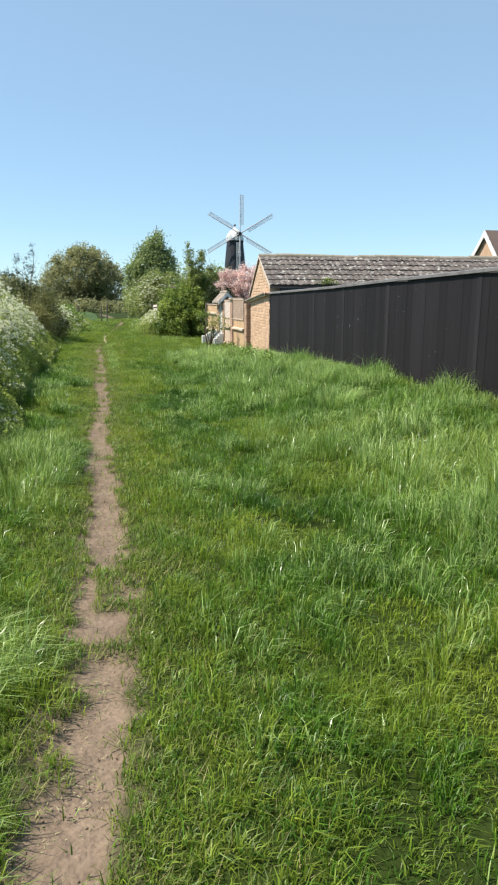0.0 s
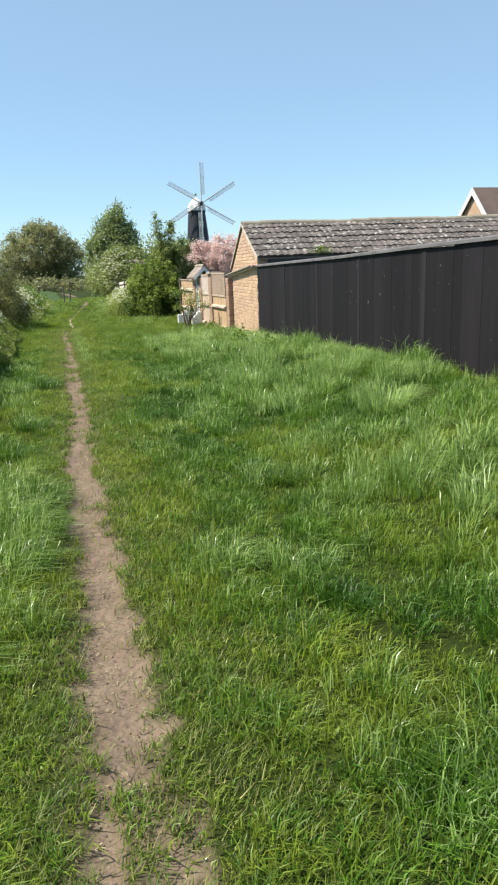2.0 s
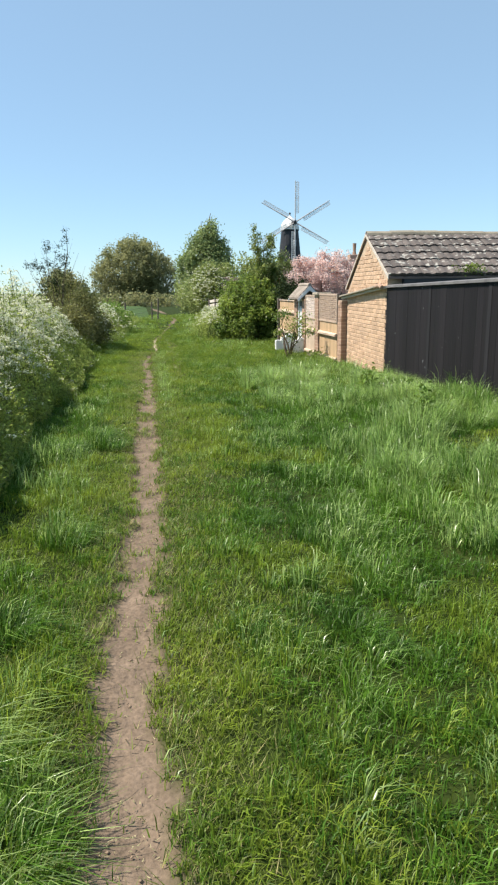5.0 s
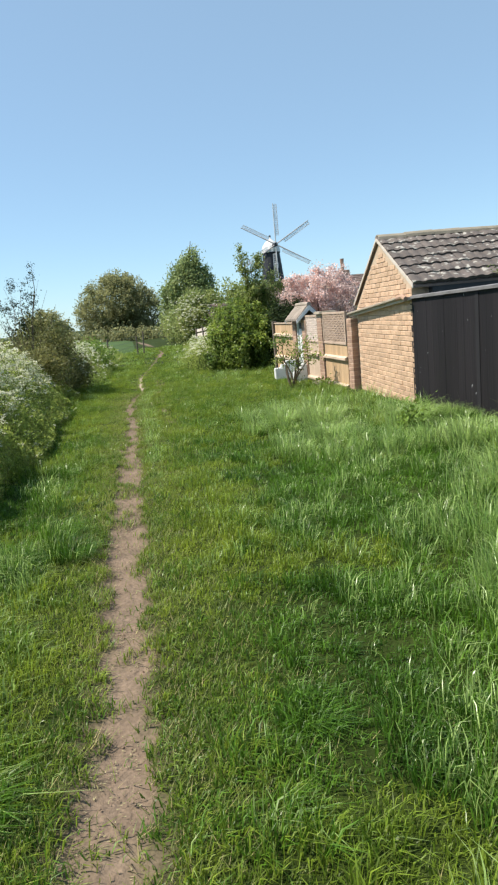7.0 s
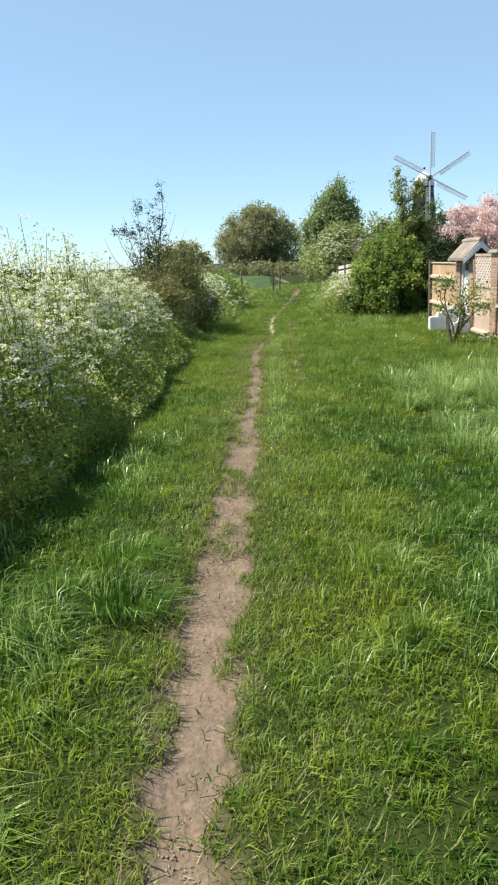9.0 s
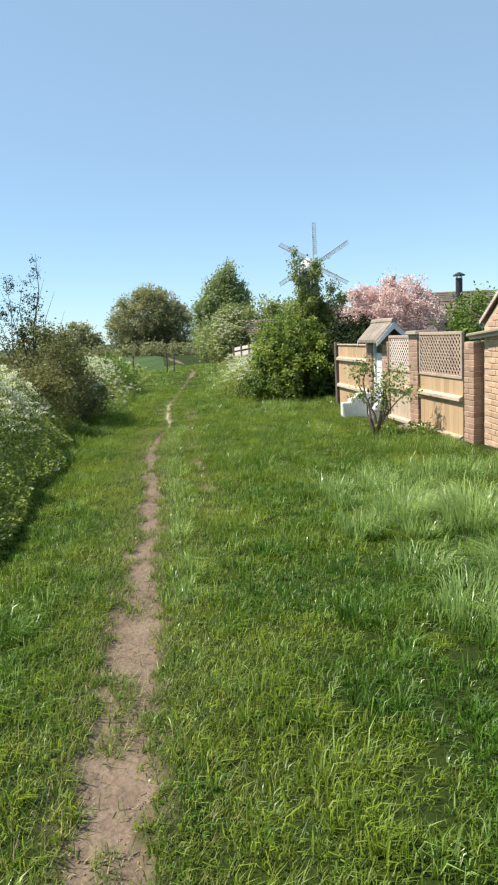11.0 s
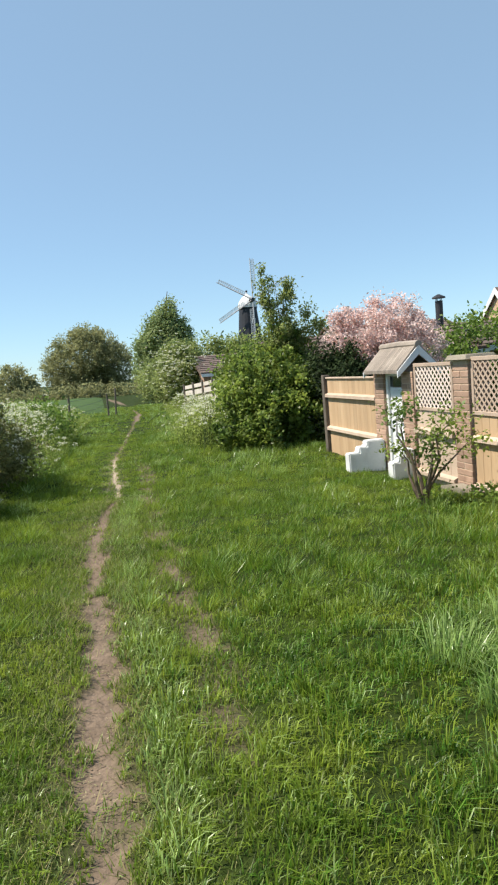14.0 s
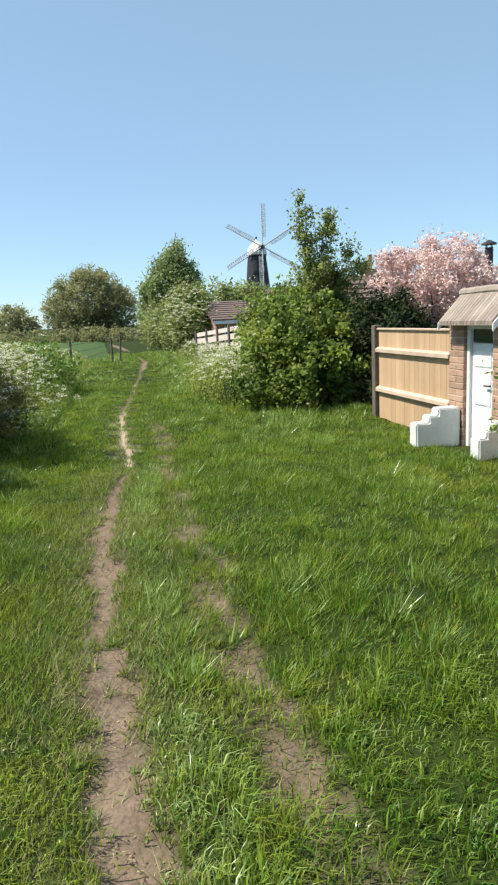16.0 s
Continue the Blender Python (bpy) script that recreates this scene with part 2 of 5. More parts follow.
def ground_z(x, y):
    x, y = np.asarray(x, float), np.asarray(y, float)
    bank = np.interp(y, [0, 8, 12, 17, 20, 24, 40], [0.50, 0.46, 0.32, 0.10, 0.02, -0.05, 0.0])
    z = sstep((x - 1.2) / 2.4) * bank
    z += sstep((-0.8 - x) / 1.6) * 0.18 * sstep((60 - y) / 30)
    z -= np.clip((y - 42) / 100, 0, 1) * 1.4
    near = sstep((50 - np.abs(y - 15)) / 20) * sstep((14 - np.abs(x)) / 8)
    z += near * ((vnoise(x, y, 0.9, 3) - 0.5) * 0.05 + (vnoise(x, y, 0.25, 4) - 0.5) * 0.025)
    return z


def dirt_at(x, y):
    """How bare the ground is: the trodden line, its ragged edges and a fainter second line."""
    d = np.abs(x - path_x(y) - (vnoise(0 * x, y, 0.7, 11) - 0.5) * 0.07)
    half = np.interp(y, [0, 3, 4.5, 6, 9, 14, 17, 20, 22.5, 23.8, 24.2, 28, 31, 38, 42, 46, 60, 70, 90, 110], [0.16, 0.16, 0.15, 0.135, 0.13, 0.145, 0.105, 0.105, 0.105, 0.05, 0.045, 0.045, 0.05, 0.03, 0.12, 0.08, 0.0, 0.2, 0.25, -0.3])
    half = half * (0.95 + 0.4 * vnoise(x * 0, y, 0.3, 12))
    rough = np.interp(y, [20, 24, 34], [1.0, 0.4, 0.4])
    ragged = ((vnoise(x, y, 0.12, 13) - 0.5) * 0.11 + (vnoise(x, y, 0.045, 14) - 0.5) * 0.10) * rough
    one = sstep((half - d + ragged) / 0.12 + 0.4)
    worn = sstep((vnoise(x, y, 0.2, 17) - np.interp(y, [2, 5, 6, 9, 14, 15, 18, 24, 26], [0.16, 0.14, 0.0, 0.0, 0.05, 0.14, 0.17, 0.17, 0.0])) / 0.2)
    one *= np.interp(y, [4.8, 5.8], [0.5, 0.66]) + np.interp(y, [4.8, 5.8], [0.5, 0.34]) * worn
    thin = sstep((0.27 - np.abs(x - path_x(y))) / 0.12) * 0.35 * sstep((vnoise(x, y, 0.3, 18) - 0.35) / 0.3) * (y < 30)
    d2 = np.abs(x - np.interp(y, [16, 19, 21, 24, 27, 33], [0.72, 0.68, 0.70, 0.79, 1.0, 1.3]) - (vnoise(0 * x, y, 0.6, 19) - 0.5) * 0.12)
    two = sstep((0.13 - d2 + ragged) / 0.12 + 0.4) * (0.45 + 0.55 * sstep((vnoise(x, y, 0.3, 16) - 0.4) / 0.2))
    two *= sstep((y - 17) / 1.6) * sstep((30 - y) / 4)
    one = np.maximum(one, thin)
    return np.maximum(one, two * 0.8)


def build_ground():
    xs = np.concatenate([-np.geomspace(2500, 8, 26), np.arange(-7.5, -1.7, 0.3), np.arange(-1.7, 1.3, 0.04), np.arange(1.3, 4.4, 0.07), np.arange(4.5, 7.5, 0.25), np.geomspace(8, 2500, 26)])
    ys = np.concatenate([-np.geomspace(600, 4, 14), np.arange(-3, 1.5, 0.4), np.arange(1.5, 34, 0.08), np.arange(34, 62, 0.5), np.geomspace(62.5, 3500, 40)])
    gx, gy = np.meshgrid(xs, ys)
    d = dirt_at(gx, gy)
    gz = ground_z(gx, gy) - d * 0.035 * (gy < 60) - np.clip((gy - 300) / 3000, 0, 1) * 4
    gz += d * (vnoise(gx, gy, 0.12, 21) - 0.5) * 0.03
    h, w = gx.shape
    k = np.arange(h * w).reshape(h, w)
    quads = np.stack([k[:-1, :-1], k[:-1, 1:], k[1:, 1:], k[1:, :-1]], -1).reshape(-1, 4)
    # turf colour is lowered to hold the shade in gaps between tufts
    m = material("shaded_turf_and_soil", (0.037, 0.054, 0.010), (0.018, 0.03, 0.005), 0.95, 1.2, 30, 0.5, spec=0.12)
    n, l = m.node_tree.nodes, m.node_tree.links
    bsdf = n["Principled BSDF"]
    grass = bsdf.inputs["Base Color"].links[0].from_socket
    at = n.new("ShaderNodeAttribute")
    at.attribute_name = "bare"
    geo = n.new("ShaderNodeNewGeometry")
    s1 = n.new("ShaderNodeTexNoise")
    s1.inputs["Scale"].default_value, s1.inputs["Detail"].default_value = 5, 6
    s2 = n.new("ShaderNodeTexVoronoi")
    s2.inputs["Scale"].default_value = 55
    l.new(geo.outputs["Position"], s1.inputs["Vector"])
    l.new(geo.outputs["Position"], s2.inputs["Vector"])
    soil = n.new("ShaderNodeMix")
    soil.data_type = "RGBA"
    soil.inputs["A"].default_value, soil.inputs["B"].default_value = (0.12, 0.086, 0.06, 1), (0.335, 0.246, 0.178, 1)
    l.new(s1.outputs[0], soil.inputs["Factor"])
    grit = n.new("ShaderNodeMix")
    grit.data_type, grit.blend_type = "RGBA", "MULTIPLY"
    grit.inputs["Factor"].default_value = 0.35
    l.new(soil.outputs["Result"], grit.inputs["A"])
    l.new(s2.outputs["Distance"], grit.inputs["B"])
    pick = n.new("ShaderNodeMix")
    pick.data_type = "RGBA"
    l.new(at.outputs["Fac"], pick.inputs["Factor"])
    l.new(grass, pick.inputs["A"])
    l.new(grit.outputs["Result"], pick.inputs["B"])
    at2 = n.new("ShaderNodeAttribute")
    at2.attribute_name = "pale"
    sand = n.new("ShaderNodeMix")
    sand.data_type = "RGBA"
    sand.inputs["B"].default_value = (0.45, 0.36, 0.26, 1)
    l.new(at2.outputs["Fac"], sand.inputs["Factor"])
    l.new(pick.outputs["Result"], sand.inputs["A"])
    l.new(sand.outputs["Result"], bsdf.inputs["Base Color"])
    clod = n.new("ShaderNodeTexNoise")
    clod.inputs["Scale"].default_value, clod.inputs["Detail"].default_value = 22, 5
    l.new(geo.outputs["Position"], clod.inputs["Vector"])
    bp = n.new("ShaderNodeBump")
    bp.inputs["Strength"].default_value, bp.inputs["Distance"].default_value = 0.8, 0.03
    l.new(clod.outputs[0], bp.inputs["Height"])
    l.new(bp.outputs[0], bsdf.inputs["Normal"])
    me = fast_mesh("ground", np.stack([gx, gy, gz], -1).reshape(-1, 3), quads, np.zeros((0, 3), int), m)
    pale = d * sstep((gy - 24.0) / 0.5) * sstep((29.5 - gy) / 1.5) * (gx < 0.62)
    me.attributes.new("pale", "FLOAT", "POINT").data.foreach_set("value", pale.astype(np.float32).ravel())
    me.attributes.new("bare", "FLOAT", "POINT").data.foreach_set("value", d.astype(np.float32).ravel())
    me.shade_smooth()
    tagged(new("ground", me), "grassy ground with a trodden bare earth footpath", "ground", kind="structure")


build_ground()


def blades(name, x, y, height, width, lean, mat, label, category="grass"):
    """Many bent blades of grass in one mesh."""
    n = len(x)
    z = ground_z(x, y) - 0.01
    az = RNG.normal(0.15, 1.1, n)
    dx, dy = np.cos(az), np.sin(az)
    face = RNG.uniform(0, math.tau, n)
    wx, wy = np.cos(face) * width / 2, np.sin(face) * width / 2
    bend = height * lean
    base = np.stack([x, y, z], 1)
    side = np.stack([wx, wy, 0 * x], 1)
    mid = base + np.stack([dx * bend * 0.3, dy * bend * 0.3, height * 0.6], 1)
    tip = base + np.stack([dx * bend, dy * bend, height * np.sqrt(np.clip(1 - lean ** 2 * 0.6, 0.12, 1))], 1)
    v = np.stack([base - side, base + side, mid + side * 0.8, mid - side * 0.8, tip], 1).reshape(-1, 3)
    k = np.arange(n)[:, None] * 5
    me = fast_mesh(name, v, k + np.array([[0, 1, 2, 3]]), k + np.array([[3, 2, 4]]), mat)
    return tagged(new(name, me), label, category, kind="stuff")


def tufted(name, cx, cy, ch, per, spread, wide, mat, label, flare=0.8, wind=0.4, bent=True):
    """Tufts of grass: blades that rise from each centre and fall outwards, pushed over by the wind."""
    k = np.repeat(np.arange(len(cx)), per)
    n = len(k)
    ang = RNG.uniform(0, math.tau, n)
    rad = np.sqrt(RNG.random(n)) * (spread + 0.22 * ch[k])
    x, y = cx[k] + np.cos(ang) * rad, cy[k] + np.sin(ang) * rad
    h = ch[k] * RNG.uniform(0.45, 1.15, n)
    bare = dirt_at(x, y)
    ok = (RNG.random(n) > bare * 0.985) & (x < np.where(y < 17, fence_x(y) - 0.06, np.where(y < 26.8, 4.24, 50)))
    ok &= ~((x > 4.02) & (y > 16.8) & (y < 20.2))
    ok &= ~((x > 3.9) & (y > 23.3) & (y < 24.0))
    x, y, h, ang, bare = x[ok], y[ok], h[ok], ang[ok], bare[ok]
    n = len(x)
    ang = ang + RNG.normal(0, 0.5, n)
    f = np.clip(RNG.normal(flare, 0.3, n), 0.1, 1.5)
    dx, dy = np.cos(ang) * f + wind * RNG.uniform(0.3, 1.6, n), np.sin(ang) * f
    out = np.sqrt(dx * dx + dy * dy) + 1e-6
    turn = RNG.uniform(0, math.tau, n)
    w = RNG.uniform(0.0032, 0.0062, n) * wide / 2
    side = np.stack([np.cos(turn) * w, np.sin(turn) * w, 0 * x], 1)
    base = np.stack([x, y, ground_z(x, y) - 0.012 - 0.02 * bare], 1)
    rise = h / np.sqrt(1 + 0.5 * out ** 2)
    if bent:
        mid = base + np.stack([dx * h * 0.22, dy * h * 0.22, rise * 0.72], 1)
        tip = base + np.stack([dx * h * 0.85, dy * h * 0.85, rise * np.clip(1.08 - 0.3 * out, 0.45, 1)], 1)
        v = np.stack([base - side, base + side, mid + side * 0.85, mid - side * 0.85, tip], 1).reshape(-1, 3)
        q = np.arange(n)[:, None] * 5
        me = fast_mesh(name, v, q + np.array([[0, 1, 2, 3]]), q + np.array([[3, 2, 4]]), mat)
    else:
        tip = base + np.stack([dx * h * 0.7, dy * h * 0.7, rise], 1)
        v = np.stack([base - side, base + side, tip], 1).reshape(-1, 3)
        me = fast_mesh(name, v, np.zeros((0, 4), int), np.arange(n)[:, None] * 3 + np.array([[0, 1, 2]]), mat)
    return tagged(new(name, me), label, "grass", kind="stuff")


def fence_x(y):
    """The line of the black fence."""
    return 3.55 + 0.038 * y


def sward(n, x0, x1, y0, y1, per, wide, bent):
    """Meadow grass of one stretch, in yellow-green, lush and silvery tufts."""
    x, y = RNG.uniform(x0, x1, n), RNG.uniform(y0, y1, n)
    edge = np.abs(x - path_x(y))
    short = sstep((edge - 0.14) / 0.55)
    big, mid, fine = vnoise(x, y, 1.2, 33), vnoise(x, y, 0.42, 32), vnoise(x, y, 0.16, 35)
    h = 0.04 + 0.022 * short + 0.06 * short * mid * (0.4 + big)
    near = y < 18.5
    rank = sstep((x - 1.0) / 1.5) * np.where(near, 1.0, 0.4)
    h += rank * (0.02 + 0.115 * sstep((vnoise(x, y, 0.75, 34) - 0.35) / 0.4)) * (0.5 + 0.7 * mid)
    h += sstep((-0.32 - x) / 0.25) * np.interp(y, [7, 9], [0.10, 0.035]) * sstep((vnoise(x, y, 0.6, 37) - 0.35) / 0.3)
    h += np.exp(-((x - path_x(y) - 0.3) / 0.12) ** 2) * 0.06 * sstep((y - 14) / 3) * sstep((25 - y) / 2)
    h *= (0.5 + 1.0 * sstep((fine - 0.25) / 0.5)) * RNG.uniform(0.6, 1.35, n) * np.interp(y, [12, 16, 24, 34], [1.0, 0.8, 0.75, 1.0])
    h = np.maximum(h, RNG.uniform(0.045, 0.07, n))
    # the lush patches on the bank, yellower turf on the trodden parts, silvery blades where the tufts are long
    # extra dark tufts at y 10 to 14 stand in for hedge shadow and vignetting
    lush = sstep((vnoise(x, y, 0.8, 38) * 0.6 + fine * 0.4 - 0.34) / 0.25) * (0.3 + 0.7 * sstep((edge - 0.3) / 0.8)) * np.interp(y, [8, 10, 13.5, 17, 24], [0.85, 1.5, 1.4, 0.55, 0.2])
    silver = 0.04 + 0.6 * sstep((h - 0.12) / 0.10) + 0.55 * np.exp(-((x - path_x(y) - 0.27) / 0.12) ** 2) * sstep((y - 14) / 3) * sstep((25 - y) / 2)
    r = RNG.random(n)
    kind = np.where(r < silver, 2, np.where(RNG.random(n) < lush, 1, 0))
    gap = RNG.random(n) < 0.66 + 0.6 * sstep((fine * 0.6 + mid * 0.4 - 0.25) / 0.35)
    for q, mat, lab in ((0, M_GRASS, "yellow-green meadow grass beside the footpath"), (1, M_GRASS_LUSH, "lush deep green meadow grass in tufts"), (2, M_GRASS_SHEEN, "silvery blades of long grass bent by the wind")):
        sel = (kind == q) & gap
        if sel.sum() > 20:
            tufted("grass", x[sel], y[sel], h[sel], per, 0.022 * math.sqrt(wide), wide, mat, lab, bent=bent)


sward(31000, -1.9, 4.15, 2.2, 9, 11, 0.95, True)
sward(19000, -1.8, 4.2, 9, 14, 10, 1.1, True)
sward(20000, -1.7, 4.3, 14, 19.5, 10, 1.1, True)
sward(20000, -1.7, 4.3, 19.5, 25, 10, 1.6, False)
sward(16000, -1.6, 4.8, 25, 34, 9, 2.3, False)
sward(9000, -1.5, 6.5, 34, 58, 8, 4.0, False)


def short_turf():
    """Short trodden blades and dry straw close to the bare line."""
    n = 170000
    y = RNG.uniform(2.2, 24, n)
    x = path_x(y) + RNG.normal(0.08, 0.42, n)
    keep = (RNG.random(n) > dirt_at(x, y) * 0.985) & (x < 2) & (x > -1.6)
    x, y = x[keep], y[keep]
    n = len(x)
    z = ground_z(x, y) - 0.012 - 0.02 * dirt_at(x, y)
    az, h = RNG.uniform(0, math.tau, n), RNG.uniform(0.02, 0.065, n)
    out = h * RNG.uniform(0.5, 1.6, n)
    w = RNG.uniform(0.003, 0.006, n) / 2
    base = np.stack([x, y, z], 1)
    side = np.stack([-np.sin(az) * w, np.cos(az) * w, 0 * x], 1)
    tip = base + np.stack([np.cos(az) * out, np.sin(az) * out, h], 1)
    v = np.stack([base - side, base + side, tip], 1)
    dry = RNG.random(n) < 0.10 + 0.22 * np.exp(-((x - path_x(y)) / 0.3) ** 2)
    m2 = material("dry_straw", (0.42, 0.36, 0.16), (0.26, 0.24, 0.09), 0.7, 3, 20, 0, island=0.35, trans=0.3)
    m1 = material("short_blades", (0.22, 0.26, 0.04), (0.09, 0.15, 0.02), 0.5, 2.5, 9, 0, island=0.4, trans=0.35)
    for sel, m, nm, lab in ((~dry, m1, "short_turf", "short trodden green turf at the edges of the footpath"), (dry, m2, "dry_straw", "dry straw-coloured grass litter on the footpath")):
        vv = v[sel].reshape(-1, 3)
        k = np.arange(len(vv) // 3)[:, None] * 3
        tagged(new(nm, fast_mesh(nm, vv, np.zeros((0, 4), int), k + np.array([[0, 1, 2]]), m)), lab, "grass", kind="stuff")


short_turf()


def soil_clods():
    """Small lumps of dry earth lying on the trodden line."""
    n = 3500
    y = RNG.uniform(2.2, 26, n)
    x = path_x(y) + RNG.normal(0, 0.17, n)
    ok = dirt_at(x, y) > 0.35
    x, y = x[ok], y[ok]
    n = len(x)
    r = RNG.uniform(0.002, 0.007, n)[:, None]
    c = np.stack([x, y, ground_z(x, y) - 0.034], 1)
    d = np.array([[1, 0, 0], [-1, 0, 0], [0, 1, 0], [0, -1, 0], [0, 0, 0.7], [0, 0, -0.7]], float)
    v = (c[:, None, :] + d[None] * r[:, None, :] * RNG.uniform(0.6, 1.3, (n, 6, 1))).reshape(-1, 3)
    f = np.array([[0, 2, 4], [2, 1, 4], [1, 3, 4], [3, 0, 4], [2, 0, 5], [1, 2, 5], [3, 1, 5], [0, 3, 5]])
    tri = (np.arange(n)[:, None, None] * 6 + f[None]).reshape(-1, 3)
    m = material("dry_clods", (0.34, 0.24, 0.17), (0.17, 0.115, 0.075), 0.95, 9, 60, 0.3, island=0.3)
    tagged(new("soil_clods", fast_mesh("soil_clods", v, np.zeros((0, 4), int), tri, m)), "small dry clods of earth on the footpath", "clods", kind="stuff")


soil_clods()


def path_litter():
    """Trodden bits of straw and dead blades lying on the bare line."""
    n = 13000
    y = RNG.uniform(2.2, 24, n)
    x = path_x(y) + RNG.normal(0, 0.15, n)
    ok = RNG.random(n) < 0.25 + 0.75 * vnoise(x, y, 0.12, 71)
    x, y = x[ok], y[ok]
    n = len(x)
    z = ground_z(x, y) - dirt_at(x, y) * 0.035 + 0.003
    az, ln, w = RNG.uniform(0, math.tau, n), RNG.uniform(0.008, 0.022, n), RNG.uniform(0.0015, 0.003, n)
    d, sd = np.stack([np.cos(az) * ln, np.sin(az) * ln, RNG.uniform(0, 0.003, n)], 1), np.stack([-np.sin(az) * w, np.cos(az) * w, 0 * x], 1)
    c = np.stack([x, y, z], 1)
    v = np.stack([c - sd, c + sd, c + d], 1).reshape(-1, 3)
    m = material("path_litter", (0.44, 0.38, 0.22), (0.17, 0.17, 0.06), 0.7, 8, 30, 0, island=0.4, trans=0.2)
    tagged(new("path_litter", fast_mesh("path_litter", v, np.zeros((0, 4), int), np.arange(n)[:, None] * 3 + np.array([[0, 1, 2]]), m)), "trodden straw and dead grass lying on the footpath", "litter", kind="stuff")


path_litter()


# ---- foliage helpers ----
def leaf_mesh(name, centres, size, mat, up=0.35, slim=0.55, jitter=0.35):
    """Loose leaves, one rhomb each, at the given centres."""
    n = len(centres)
    nrm = RNG.normal(0, 1, (n, 3)) + np.array([-0.3, 0, up * 2])
    nrm /= np.linalg.norm(nrm, axis=1)[:, None]
    a = np.cross(nrm, RNG.normal(0, 1, (n, 3)))
    a /= np.linalg.norm(a, axis=1)[:, None] + 1e-9
    b = np.cross(nrm, a)
    s = (size * RNG.uniform(1 - jitter, 1 + jitter, n))[:, None] / 2
    fold = nrm * s * 0.25
    v = np.stack([centres - a * s, centres - b * s * slim + fold, centres + a * s, centres + b * s * slim + fold], 1).reshape(-1, 3)
    k = np.arange(n)[:, None] * 4
    return fast_mesh(name, v, k + np.array([[0, 1, 2, 3]]), np.zeros((0, 3), int), mat)


def clumped(blobs, n, clumps, spread, inner=0.35):
    """Points in ragged clumps over the outsides of ellipsoids (x, y, z, rx, ry, rz)."""
    blobs = np.array(blobs, float)
    vol = (blobs[:, 3] * blobs[:, 4] * blobs[:, 5]) ** (2 / 3)
    which = RNG.choice(len(blobs), clumps, p=vol / vol.sum())
    d = RNG.normal(0, 1, (clumps, 3))
    d /= np.linalg.norm(d, axis=1)[:, None]
    r = 1 - inner * RNG.random(clumps) ** 1.5 + RNG.normal(0, 0.06, clumps)
    c = blobs[which, :3] + d * r[:, None] * blobs[which, 3:]
    own = spread * RNG.uniform(0.5, 1.4, clumps)
    k = RNG.integers(0, clumps, n)
    return c[k] + RNG.normal(0, 1, (n, 3)) * own[k][:, None]


def above_ground(p, gap=0.02):
    return p[p[:, 2] > ground_z(p[:, 0], p[:, 1]) + gap]


def limbs(base, tops, r0, seed=0, wob=0.12):
    """A trunk with limbs that reach the given tops."""
    rnd = random.Random(seed)
    bm = bmesh.new()
    base = Vector(base)
    for i, t in enumerate(tops):
        t = Vector(t)
        pts = [base]
        for k in (0.25, 0.5, 0.75):
            mid = base.lerp(t, k)
            mid.z = base.z + (t.z - base.z) * k ** 0.8
            pts.append(mid + Vector((rnd.uniform(-wob, wob), rnd.uniform(-wob, wob), 0)) * (t - base).length * 0.3)
        pts.append(t)
        r = r0 * (1 if i == 0 else 0.6)
        tube(pts, [r, r * 0.75, r * 0.5, r * 0.32, r * 0.1], 6, bm)
    return bm


def tree(name, label, blobs, n, clumps, spread, leaf, mat, trunk=None, r0=0.15, tops=(), extra=None, category="tree", inner=0.4, up=0.35):
    t = thing(name, None, label, category)
    if trunk is not None:
        part("trunk", limbs(trunk, tops, r0, len(name)), M_BARK, t)
    p = above_ground(clumped(blobs, n, clumps, spread, inner))
    part("crown", leaf_mesh("crown", p, leaf, mat, up), mat, t)
    return t


M_STRIP = material("faded_black_strip", (0.030, 0.028, 0.031), (0.016, 0.015, 0.017), 0.8, 3, 25, 0.3, stretch=(1, 1, 0.12), spec=0.2)


# ---- black boarded fence beside the bank ----
def fence_top(y):
    return np.interp(y, [-4, 7, 10, 12.3, 17], [1.86, 1.80, 1.745, 1.69, 1.625])


